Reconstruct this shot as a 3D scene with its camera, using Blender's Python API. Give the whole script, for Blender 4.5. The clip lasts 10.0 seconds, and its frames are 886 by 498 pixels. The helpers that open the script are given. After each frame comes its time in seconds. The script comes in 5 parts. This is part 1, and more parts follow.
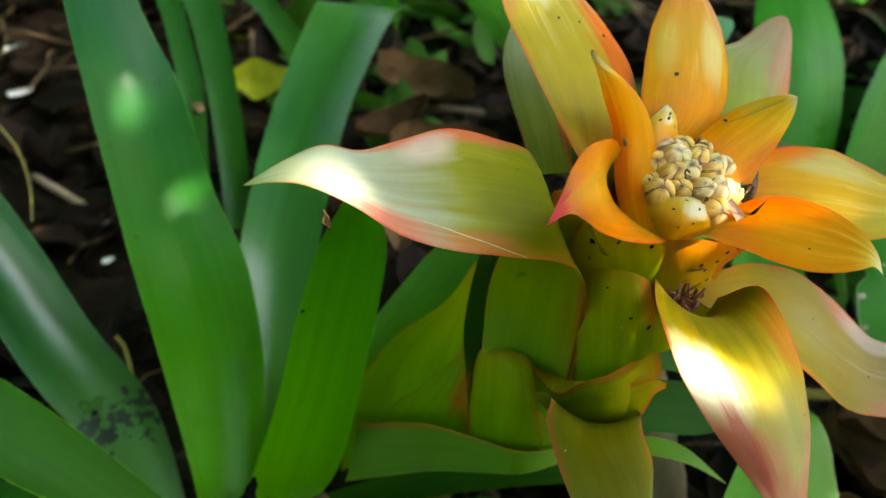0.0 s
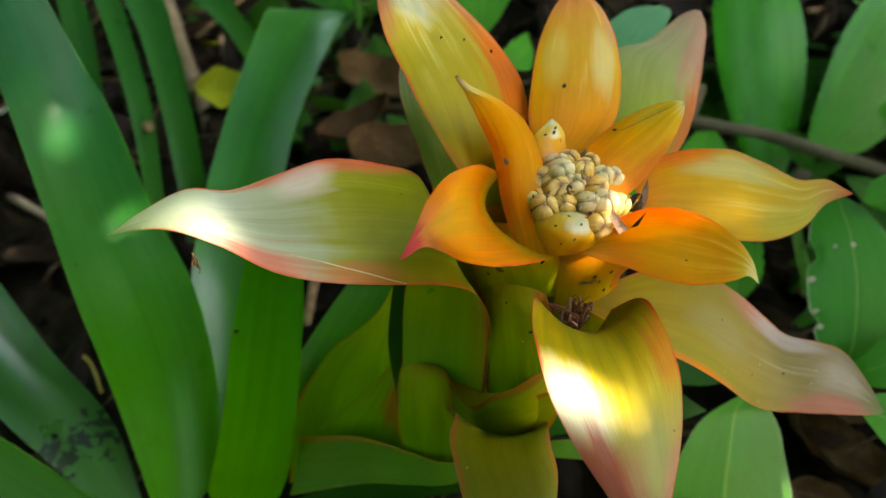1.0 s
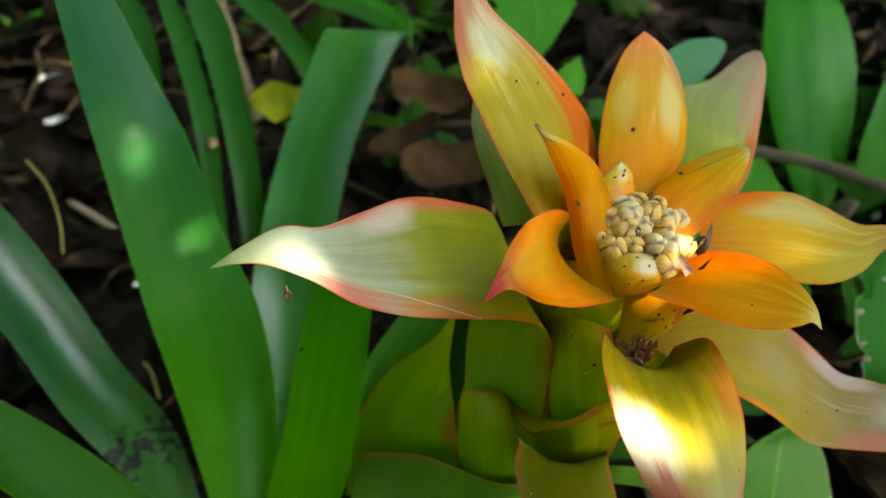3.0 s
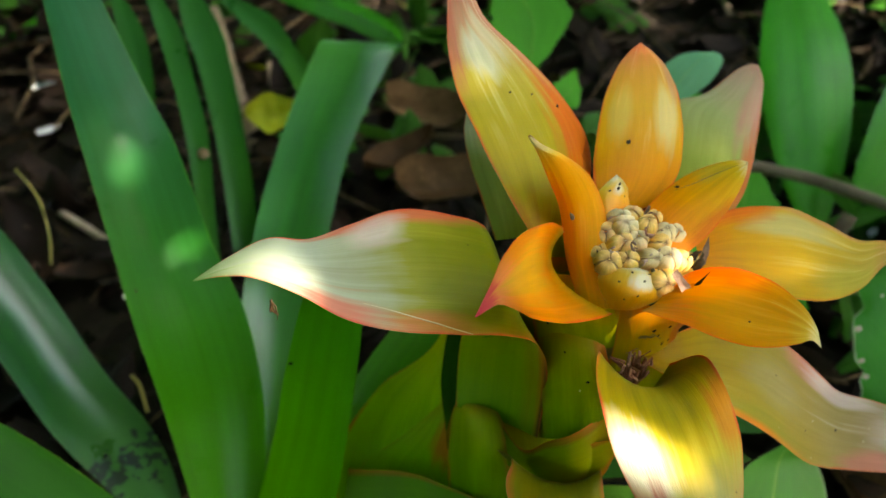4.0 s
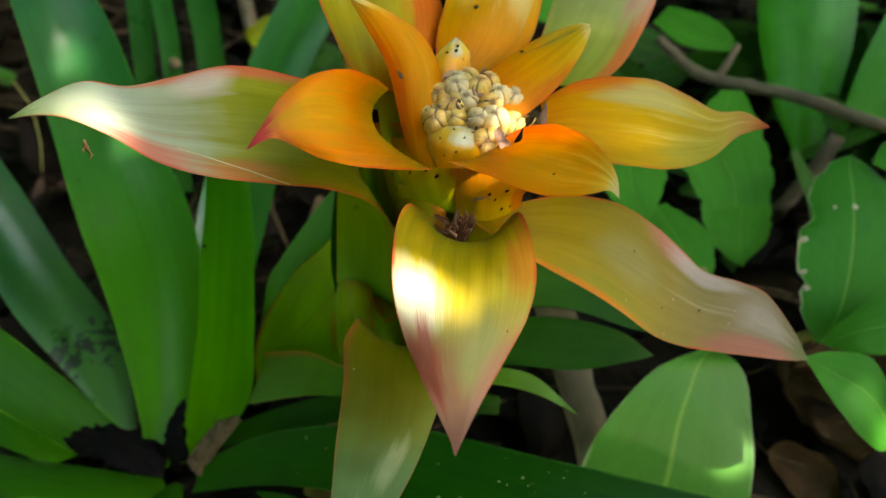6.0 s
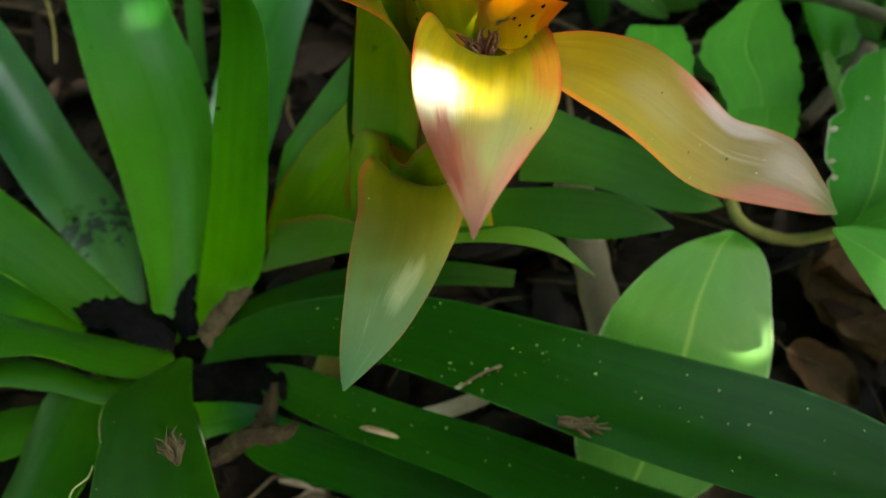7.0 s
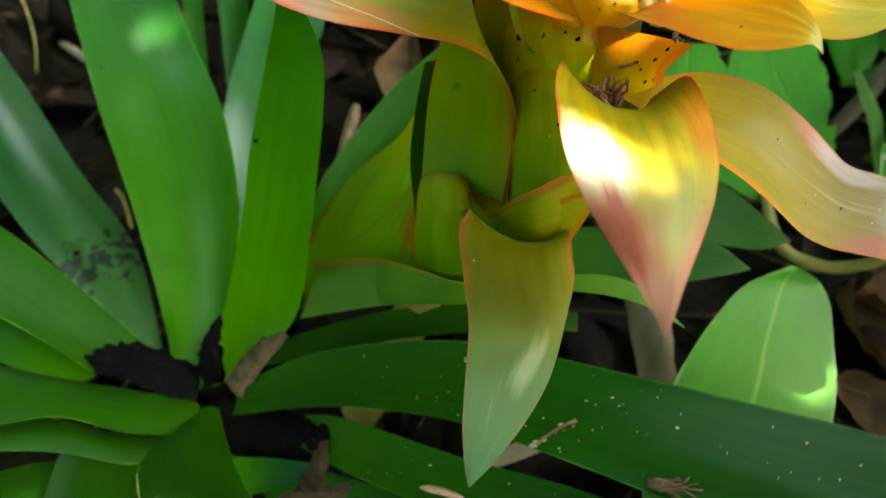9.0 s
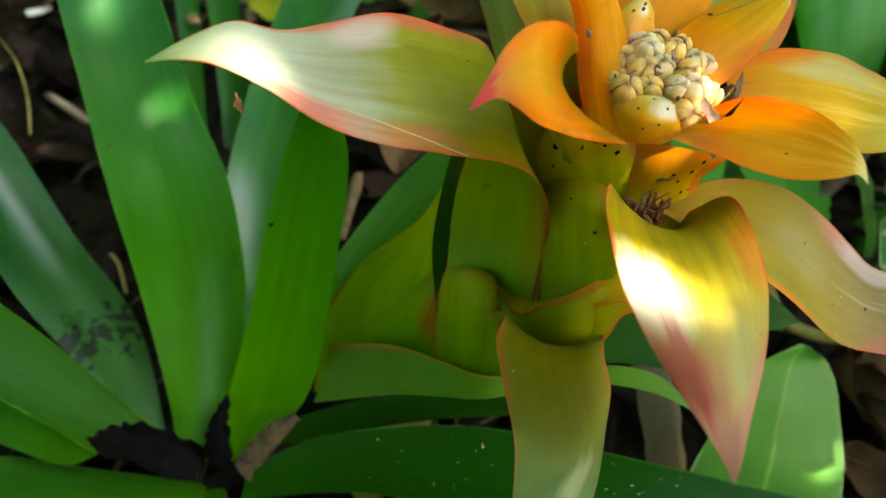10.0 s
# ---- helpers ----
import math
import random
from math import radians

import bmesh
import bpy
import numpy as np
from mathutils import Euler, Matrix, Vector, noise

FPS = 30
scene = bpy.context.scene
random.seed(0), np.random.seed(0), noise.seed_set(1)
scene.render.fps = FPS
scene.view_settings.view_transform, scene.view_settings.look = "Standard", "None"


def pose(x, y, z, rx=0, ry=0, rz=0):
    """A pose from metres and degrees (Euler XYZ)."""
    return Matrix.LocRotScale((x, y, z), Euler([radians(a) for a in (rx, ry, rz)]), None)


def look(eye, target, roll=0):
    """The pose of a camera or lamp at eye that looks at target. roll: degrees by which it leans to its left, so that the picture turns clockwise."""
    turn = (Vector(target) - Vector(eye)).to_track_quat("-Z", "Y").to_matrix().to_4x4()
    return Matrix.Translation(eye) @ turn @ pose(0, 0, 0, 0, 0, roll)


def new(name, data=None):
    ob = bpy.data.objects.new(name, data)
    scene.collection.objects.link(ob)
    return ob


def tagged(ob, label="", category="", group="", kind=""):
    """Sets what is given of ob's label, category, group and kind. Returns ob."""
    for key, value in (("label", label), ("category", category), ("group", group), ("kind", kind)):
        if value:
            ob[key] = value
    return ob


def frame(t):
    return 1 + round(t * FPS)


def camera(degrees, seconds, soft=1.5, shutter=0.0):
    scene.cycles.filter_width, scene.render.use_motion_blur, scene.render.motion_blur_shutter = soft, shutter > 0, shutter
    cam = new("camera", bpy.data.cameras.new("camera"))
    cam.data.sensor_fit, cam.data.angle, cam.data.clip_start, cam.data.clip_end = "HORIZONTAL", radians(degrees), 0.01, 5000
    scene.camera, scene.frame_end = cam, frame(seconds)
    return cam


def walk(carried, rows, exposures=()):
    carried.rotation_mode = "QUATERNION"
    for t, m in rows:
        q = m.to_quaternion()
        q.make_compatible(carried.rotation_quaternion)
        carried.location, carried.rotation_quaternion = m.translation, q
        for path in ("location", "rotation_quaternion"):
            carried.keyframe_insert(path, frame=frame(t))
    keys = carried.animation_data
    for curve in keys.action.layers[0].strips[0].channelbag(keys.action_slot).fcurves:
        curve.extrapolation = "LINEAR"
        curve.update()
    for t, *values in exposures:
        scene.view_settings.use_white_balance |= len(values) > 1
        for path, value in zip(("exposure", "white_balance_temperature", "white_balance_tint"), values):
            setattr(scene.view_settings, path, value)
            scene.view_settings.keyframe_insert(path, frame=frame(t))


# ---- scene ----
cam = camera(55.9, 10.0, soft=1.5)
cam.data.dof.use_dof, cam.data.dof.focus_distance, cam.data.dof.aperture_fstop = True, 0.27, 11.0
METRES, EYE, TILT, LEAN, TURN = 0.40, 0.46, -40.0, 0.0, 0.0
ROWS = [
    (0.0, 0.0, 0.0, 0.0, 0.0, 0.0, -0.0),
    (0.5, 0.0664, 0.003, 0.0116, -0.68, -0.24, 1.37),
    (1.0, 0.1144, -0.0054, 0.0356, 1.36, -1.35, 3.23),
    (1.5, 0.1377, -0.0059, 0.0865, 2.48, -2.68, 4.04),
    (2.00, 0.0808, -0.0079, 0.0967, 3.08, -2.91, 2.47),
    (2.20, 0.0609, -0.0094, 0.0783, 2.99, -2.40, 1.53),
    (3.30, 0.0806, -0.0456, 0.0675, 3.42, -0.92, 1.73),
    (3.50, 0.0750, -0.0443, 0.0673, 3.40, -0.82, 1.54),
    (4.0, 0.0806, -0.0258, 0.0658, 3.08, -0.1, 1.31),
    (4.5, 0.1502, -0.0239, 0.0475, 3.94, -0.6, -0.7),
    (5.00, 0.2083, -0.0234, 0.0249, 6.82, -1.80, -0.87),
    (5.20, 0.2174, -0.0281, 0.0091, 7.40, -1.86, -0.86),
    (6.30, 0.3262, -0.0138, -0.0360, 9.30, -3.05, 0.30),
    (6.50, 0.3273, -0.0128, -0.0467, 9.39, -3.40, 0.23),
    (7.0, 0.3015, -0.0021, -0.1547, 9.99, -4.9, -1.49),
    (7.5, 0.268, 0.0029, -0.165, 9.81, -5.25, -2.21),
    (8.0, 0.2477, 0.0072, -0.1601, 9.1, -5.43, -2.29),
    (8.5, 0.2194, 0.026, -0.1452, 7.72, -5.62, -1.68),
    (9.0, 0.1482, 0.0563, -0.1012, 5.87, -5.55, -1.31),
    (9.5, 0.1112, 0.0627, -0.0529, 4.05, -4.1, -1.85),
    (10.0, 0.0873, 0.0591, -0.035, 3.56, -3.73, -1.57),
]
walk(cam, [(t, pose(0, 0, EYE, TILT, LEAN, TURN) @ pose(METRES * x, METRES * y, METRES * z, 90 + pitch, roll, yaw)) for t, x, y, z, yaw, pitch, roll in ROWS],
     exposures=[(t, stops + 1.38, 7750, 8) for t, stops in ((0.0, 2.90), (1.0, 2.60), (2.2, 2.63), (3.5, 2.69), (4.2, 2.67), (5.2, 2.62), (6.5, 2.53), (7.0, 2.86), (7.5, 3.28), (8.6, 3.31), (10.0, 2.92))])

# ---- world, sun, exposure ----
SUN_EL, SUN_AZ = radians(32), radians(102)      # azimuth clockwise from +y
world = bpy.data.worlds.new("world")
scene.world = world
world.use_nodes = True
wn = world.node_tree
sky = wn.nodes.new("ShaderNodeTexSky")
sky.sky_type, sky.sun_disc = "NISHITA", False
sky.sun_elevation, sky.sun_rotation = SUN_EL, SUN_AZ
wn.links.new(sky.outputs[0], wn.nodes["Background"].inputs[0])
wn.nodes["Background"].inputs[1].default_value = 0.15
TO_SUN = Vector((math.sin(SUN_AZ) * math.cos(SUN_EL), math.cos(SUN_AZ) * math.cos(SUN_EL), math.sin(SUN_EL)))
sun = new("sun", bpy.data.lights.new("sun", "SUN"))
sun.data.energy, sun.data.angle, sun.data.color = 2.5, radians(0.5), (1.0, 0.99, 0.97)
sun.matrix_world = look(TO_SUN * 5, (0, 0, 0))

# ---- materials ----
MATS = {}


def nodes_of(name):
    m = bpy.data.materials.new(name)
    m.use_nodes = True
    t = m.node_tree
    MATS[name] = m
    return t, t.nodes, t.links, t.nodes["Principled BSDF"], t.nodes["Material Output"]


def ramp(t, stops, fac=None):
    r = t.nodes.new("ShaderNodeValToRGB")
    e = r.color_ramp.elements
    while len(e) < len(stops):
        e.new(0.5)
    for el, (pos, col) in zip(e, stops):
        el.position, el.color = pos, (*col, 1)
    if fac is not None:
        t.links.new(fac, r.inputs[0])
    return r.outputs[0]


def calc(t, op, a, b=None, clamp=False):
    n = t.nodes.new("ShaderNodeMath")
    n.operation, n.use_clamp = op, clamp
    for i, v in enumerate((a, b)):
        if v is None:
            continue
        if isinstance(v, (int, float)):
            n.inputs[i].default_value = v
        else:
            t.links.new(v, n.inputs[i])
    return n.outputs[0]


def mix(t, fac, a, b, kind="MIX"):
    n = t.nodes.new("ShaderNodeMix")
    n.data_type, n.blend_type = "RGBA", kind
    for sock, v in ((n.inputs[0], fac), (n.inputs[6], a), (n.inputs[7], b)):
        if isinstance(v, (int, float)):
            sock.default_value = v
        elif isinstance(v, tuple):
            sock.default_value = (*v, 1)
        else:
            t.links.new(v, sock)
    return n.outputs[2]


def noise_tex(t, vec, scale, detail=3.0, rough=0.55, stretch=None):
    if stretch:
        mp = t.nodes.new("ShaderNodeMapping")
        mp.inputs["Scale"].default_value = stretch
        t.links.new(vec, mp.inputs[0])
        vec = mp.outputs[0]
    n = t.nodes.new("ShaderNodeTexNoise")
    n.inputs["Scale"].default_value, n.inputs["Detail"].default_value, n.inputs["Roughness"].default_value = scale, detail, rough
    t.links.new(vec, n.inputs["Vector"])
    return n.outputs[0]


def bump(t, height, strength, distance, bsdf):
    b = t.nodes.new("ShaderNodeBump")
    b.inputs["Strength"].default_value, b.inputs["Distance"].default_value = strength, distance
    t.links.new(height, b.inputs["Height"])
    t.links.new(b.outputs[0], bsdf.inputs["Normal"])
    return b.outputs[0]


def leaf_material(name, stops, edge=None, edge_at=0.95, edge_gain=18.0, rough=0.34, through_light=0.22, veins=0.0, stains=0.0, fibre=0.16,
                  specks=0.0, pale=None, pale_at=0.5, relief=0.35, halo=None, halo_from=0.42, halo_wide=0.80, gloss=0.09, flushes=(), ribs=0.0):
    """Leaf tissue: colour along the blade, fibres, a thin coloured margin, pale streaks, dark specks, midrib and veins.
    flushes: patches of pigment, a few of them painted sunlight and sheen, each (along, its reach, across, its reach,
    colour, strength), with streaky borders."""
    t, N, K, bsdf, out = nodes_of(name)
    co = N.new("ShaderNodeTexCoord")
    sep = N.new("ShaderNodeSeparateXYZ")
    K.new(co.outputs["UV"], sep.inputs[0])
    u, v = sep.outputs[0], sep.outputs[1]
    info = N.new("ShaderNodeObjectInfo")
    rnd = info.outputs["Random"]
    off = N.new("ShaderNodeVectorMath")
    K.new(co.outputs["Object"], off.inputs[0])
    offs = N.new("ShaderNodeCombineXYZ")
    K.new(calc(t, "MULTIPLY", rnd, 3.7), offs.inputs[0])
    K.new(calc(t, "MULTIPLY", rnd, 9.1), offs.inputs[1])
    K.new(offs.outputs[0], off.inputs[1])
    pos = off.outputs[0]
    uvo = N.new("ShaderNodeVectorMath")
    K.new(co.outputs["UV"], uvo.inputs[0])
    K.new(offs.outputs[0], uvo.inputs[1])
    blot = noise_tex(t, pos, 35, 3)
    streak = noise_tex(t, uvo.outputs[0], 1.0, 4, 0.7, (45, 1.3, 1))
    broad = noise_tex(t, uvo.outputs[0], 1.0, 3, 0.6, (9, 1.6, 1))
    fine = noise_tex(t, uvo.outputs[0], 1.0, 2, 0.5, (110, 2.2, 1))
    torn = calc(t, "ADD", calc(t, "MULTIPLY", calc(t, "SUBTRACT", streak, 0.5), 0.4), calc(t, "MULTIPLY", calc(t, "SUBTRACT", broad, 0.5), 1.7))
    along = calc(t, "ADD", v, calc(t, "MULTIPLY", calc(t, "SUBTRACT", blot, 0.5), 0.14), True)
    along = calc(t, "ADD", along, calc(t, "MULTIPLY", torn, 0.10), True)
    col = ramp(t, stops, along)
    if pale:
        f = calc(t, "MULTIPLY", calc(t, "SUBTRACT", calc(t, "ADD", calc(t, "MULTIPLY", broad, 0.8), calc(t, "MULTIPLY", streak, 0.2)), pale_at), 6.0, True)
        f = calc(t, "MULTIPLY", f, calc(t, "MULTIPLY", calc(t, "SUBTRACT", v, 0.25), 3.0, True))
        col = mix(t, calc(t, "MULTIPLY", f, 0.75), col, pale)
    for va, vr, ua, ur, tint, amount in flushes:
        dv = calc(t, "MULTIPLY", calc(t, "SUBTRACT", v, va), 1 / vr)
        du = calc(t, "MULTIPLY", calc(t, "SUBTRACT", u, ua), 1 / ur)
        d = calc(t, "SQRT", calc(t, "ADD", calc(t, "MULTIPLY", dv, dv), calc(t, "MULTIPLY", du, du)))
        d = calc(t, "ADD", d, torn)
        f = calc(t, "MULTIPLY", calc(t, "SUBTRACT", 1.25, d), 1.5, True)
        col = mix(t, calc(t, "MULTIPLY", f, amount), col, tint)
    dark = calc(t, "ADD", 1.0 - fibre / 2, calc(t, "MULTIPLY", calc(t, "SUBTRACT", streak, 0.5), fibre * 1.1))
    dark = calc(t, "ADD", dark, calc(t, "MULTIPLY", calc(t, "SUBTRACT", broad, 0.5), fibre * 2.2))
    dark = calc(t, "ADD", dark, calc(t, "MULTIPLY", blot, fibre * 0.9))
    comb = N.new("ShaderNodeCombineColor")
    for i in range(3):
        K.new(dark, comb.inputs[i])
    col = mix(t, 1.0, col, comb.outputs[0], "MULTIPLY")
    side = calc(t, "ABSOLUTE", calc(t, "SUBTRACT", calc(t, "MULTIPLY", u, 2.0), 1.0))
    if halo:
        soft = calc(t, "ADD", calc(t, "SUBTRACT", side, halo_wide), calc(t, "MULTIPLY", torn, 0.30))
        soft = calc(t, "MULTIPLY", calc(t, "MULTIPLY", soft, 3.2, True), calc(t, "MULTIPLY", calc(t, "SUBTRACT", v, halo_from), 4.0, True))
        col = mix(t, calc(t, "MULTIPLY", soft, 0.75), col, halo)
    if edge:
        wob = calc(t, "ADD", side, calc(t, "MULTIPLY", calc(t, "SUBTRACT", noise_tex(t, pos, 60, 2), 0.5), 0.12))
        patchy = calc(t, "MULTIPLY", calc(t, "SUBTRACT", noise_tex(t, uvo.outputs[0], 1.0, 2, 0.5, (1.2, 6.0, 1)), 0.30), 4.0, True)
        rim = calc(t, "MULTIPLY", calc(t, "SUBTRACT", wob, edge_at), edge_gain, True)
        col = mix(t, calc(t, "MULTIPLY", rim, calc(t, "ADD", 0.15, calc(t, "MULTIPLY", patchy, 0.85))), col, edge)
    height = calc(t, "MULTIPLY", fine, 0.6)
    if ribs:
        folds = calc(t, "SINE", calc(t, "MULTIPLY", u, 2 * math.pi * ribs))
        height = calc(t, "ADD", height, calc(t, "MULTIPLY", folds, 1.4))
    if veins:
        rib = calc(t, "SUBTRACT", 1.0, calc(t, "MULTIPLY", side, 22.0, True), True)
        w = N.new("ShaderNodeTexWave")
        w.wave_type, w.bands_direction = "BANDS", "X"
        w.inputs["Scale"].default_value = 1.0
        skew = N.new("ShaderNodeCombineXYZ")
        K.new(calc(t, "ADD", calc(t, "MULTIPLY", v, 3.2), calc(t, "MULTIPLY", side, -1.0)), skew.inputs[0])
        K.new(skew.outputs[0], w.inputs[0])
        vein = calc(t, "MULTIPLY", calc(t, "SUBTRACT", w.outputs[1], 0.93), 12.0, True)
        lines = calc(t, "MAXIMUM", rib, calc(t, "MULTIPLY", vein, 0.07))
        col = mix(t, calc(t, "MULTIPLY", lines, veins), col, (0.20, 0.36, 0.06))
        height = calc(t, "SUBTRACT", height, calc(t, "MULTIPLY", lines, 2.0))
    if specks:
        vo = N.new("ShaderNodeTexVoronoi")
        vo.inputs["Scale"].default_value = 130
        K.new(pos, vo.inputs[0])
        pick = calc(t, "GREATER_THAN", noise_tex(t, pos, 47, 2), 0.56)
        rare = N.new("ShaderNodeSeparateColor")
        K.new(vo.outputs["Color"], rare.inputs[0])
        few = calc(t, "LESS_THAN", rare.outputs[0], specks)
        dot = calc(t, "MULTIPLY", calc(t, "LESS_THAN", vo.outputs["Distance"], calc(t, "MULTIPLY", rare.outputs[1], 0.13)), calc(t, "MULTIPLY", pick, few))
        col = mix(t, calc(t, "MULTIPLY", dot, 0.85), col, (0.035, 0.022, 0.012))
    if stains:
        low = calc(t, "SUBTRACT", 1.0, calc(t, "MULTIPLY", calc(t, "ABSOLUTE", calc(t, "SUBTRACT", v, 0.22)), 5.0, True), True)
        st = calc(t, "MULTIPLY", calc(t, "SUBTRACT", calc(t, "MULTIPLY", noise_tex(t, co.outputs["Object"], 150, 4), calc(t, "ADD", low, 0.06)), 0.47), 30.0, True)
        col = mix(t, calc(t, "MULTIPLY", st, stains), col, (0.012, 0.014, 0.008))
    K.new(col, bsdf.inputs["Base Color"])
    K.new(calc(t, "ADD", rough - 0.08, calc(t, "MULTIPLY", blot, 0.16)), bsdf.inputs["Roughness"])
    bsdf.inputs["Specular IOR Level"].default_value = gloss
    nrm = bump(t, height, relief, 0.0006, bsdf)
    tr = N.new("ShaderNodeBsdfTranslucent")
    K.new(mix(t, 1.0, col, (1.0, 0.95, 0.55), "MULTIPLY"), tr.inputs[0])
    K.new(nrm, tr.inputs[1])
    ms = N.new("ShaderNodeMixShader")
    ms.inputs[0].default_value = through_light
    K.new(bsdf.outputs[0], ms.inputs[1])
    K.new(tr.outputs[0], ms.inputs[2])
    K.new(ms.outputs[0], out.inputs[0])


RED = (0.62, 0.09, 0.03)
leaf_material("bract_outer", [(0, (0.095, 0.225, 0.003)), (0.2, (0.185, 0.265, 0.003)), (0.40, (0.165, 0.200, 0.003)), (0.54, (0.215, 0.215, 0.004)), (0.63, (0.270, 0.260, 0.020)), (0.70, (0.32, 0.32, 0.17)), (0.86, (0.37, 0.40, 0.29)), (0.95, (0.30, 0.35, 0.17)), (1, (0.13, 0.21, 0.05))],
              (0.62, 0.07, 0.02), specks=0.16, halo=(0.62, 0.17, 0.09), halo_wide=0.93, halo_from=0.38, fibre=0.2,
              flushes=((0.765, 0.10, 1.0, 0.24, (0.58, 0.15, 0.09), 0.85), (0.66, 0.14, 0.0, 0.13, (0.62, 0.13, 0.06), 0.85), (0.70, 0.055, 0.17, 0.13, (0.60, 0.44, 0.36), 0.75), (0.60, 0.08, 0.95, 0.12, (0.60, 0.14, 0.05), 0.7), (0.30, 0.26, 1.03, 0.12, (0.40, 0.12, 0.010), 0.8), (0.30, 0.30, 0.95, 0.28, (0.27, 0.21, 0.008), 0.55), (0.14, 0.20, 1.0, 0.09, (0.36, 0.10, 0.010), 0.85), (0.06, 0.14, 1.0, 0.05, (0.05, 0.03, 0.008), 0.9)))
leaf_material("bract_long", [(0, (0.36, 0.20, 0.004)), (0.25, (0.35, 0.225, 0.006)), (0.42, (0.33, 0.235, 0.022)), (0.58, (0.33, 0.225, 0.040)), (0.72, (0.31, 0.220, 0.075)), (0.80, (0.36, 0.25, 0.14)), (0.90, (0.32, 0.22, 0.12)), (1, (0.12, 0.18, 0.05))],
              (0.68, 0.11, 0.025), specks=0.16, halo=(0.62, 0.17, 0.06), halo_wide=0.93, halo_from=0.1, pale=(0.47, 0.38, 0.27), pale_at=0.60, fibre=0.26,
              flushes=((0.62, 0.12, 0.02, 0.16, (0.62, 0.22, 0.16), 0.85), (0.68, 0.10, 0.07, 0.14, (0.62, 0.48, 0.42), 0.8), (0.46, 0.10, 0.45, 0.22, (0.40, 0.33, 0.16), 0.35), (0.36, 0.16, 0.86, 0.12, (0.24, 0.23, 0.02), 0.5), (0.86, 0.08, 0.4, 0.25, (0.55, 0.42, 0.34), 0.6), (0.82, 0.12, 0.95, 0.22, (0.56, 0.17, 0.12), 0.75), (0.24, 0.26, 1.0, 0.11, (0.70, 0.21, 0.015), 0.9)), gloss=0.12, rough=0.34)
leaf_material("bract_curled", [(0, (0.300, 0.177, 0.004)), (0.25, (0.660, 0.199, 0.003)), (0.5, (0.780, 0.228, 0.004)), (0.72, (0.780, 0.228, 0.009)), (0.84, (0.740, 0.209, 0.054)), (0.88, (0.620, 0.067, 0.054)), (1, (0.420, 0.027, 0.041))],
              (0.76, 0.07, 0.012), specks=0.14, fibre=0.2, halo=(0.80, 0.13, 0.01), halo_from=0.1, halo_wide=0.92, through_light=0.3,
              flushes=((0.55, 0.26, 0.45, 0.34, (0.70, 0.36, 0.015), 0.75),))
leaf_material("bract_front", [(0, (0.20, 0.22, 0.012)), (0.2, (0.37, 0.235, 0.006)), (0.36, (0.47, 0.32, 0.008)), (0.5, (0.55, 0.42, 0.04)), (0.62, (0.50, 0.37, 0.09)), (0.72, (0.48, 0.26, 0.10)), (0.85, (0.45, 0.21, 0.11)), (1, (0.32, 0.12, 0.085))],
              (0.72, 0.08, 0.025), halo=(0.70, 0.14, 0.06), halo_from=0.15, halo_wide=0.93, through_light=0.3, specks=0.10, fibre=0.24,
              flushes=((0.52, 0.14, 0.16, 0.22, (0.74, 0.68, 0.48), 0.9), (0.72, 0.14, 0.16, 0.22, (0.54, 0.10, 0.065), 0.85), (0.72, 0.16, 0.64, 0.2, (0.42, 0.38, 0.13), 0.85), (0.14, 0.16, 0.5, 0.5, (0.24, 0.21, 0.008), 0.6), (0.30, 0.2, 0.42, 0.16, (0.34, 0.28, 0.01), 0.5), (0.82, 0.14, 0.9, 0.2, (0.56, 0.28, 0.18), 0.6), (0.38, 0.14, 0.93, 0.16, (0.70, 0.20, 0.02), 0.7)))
leaf_material("bract_lower", [(0, (0.15, 0.165, 0.006)), (0.25, (0.19, 0.185, 0.007)), (0.42, (0.20, 0.19, 0.018)), (0.55, (0.165, 0.190, 0.032)), (0.70, (0.110, 0.180, 0.055)), (1, (0.060, 0.150, 0.055))],
              (0.44, 0.12, 0.04), 0.95, pale=(0.26, 0.32, 0.17), pale_at=0.62, specks=0.10, relief=0.4, fibre=0.14,
              flushes=((0.34, 0.14, 1.0, 0.06, (0.42, 0.13, 0.02), 0.6), (0.30, 0.16, 0.0, 0.06, (0.40, 0.12, 0.02), 0.6), (0.66, 0.10, 0.62, 0.16, (0.44, 0.46, 0.26), 0.5)))
leaf_material("bract_mid", [(0, (0.515, 0.193, 0.002)), (0.22, (0.700, 0.243, 0.002)), (0.42, (0.680, 0.304, 0.003)), (0.60, (0.660, 0.344, 0.009)), (0.80, (0.680, 0.304, 0.026)), (0.92, (0.680, 0.233, 0.058)), (1, (0.500, 0.101, 0.038))],
              (0.72, 0.10, 0.02), pale=(0.72, 0.56, 0.22), pale_at=0.56, specks=0.12, halo=(0.76, 0.17, 0.02), halo_from=0.05, halo_wide=0.92, through_light=0.3, fibre=0.2,
              flushes=((0.55, 0.20, 0.76, 0.15, (0.72, 0.58, 0.24), 0.75), (0.60, 0.16, 0.22, 0.12, (0.68, 0.48, 0.10), 0.6), (0.80, 0.14, 1.0, 0.2, (0.68, 0.30, 0.16), 0.6)))
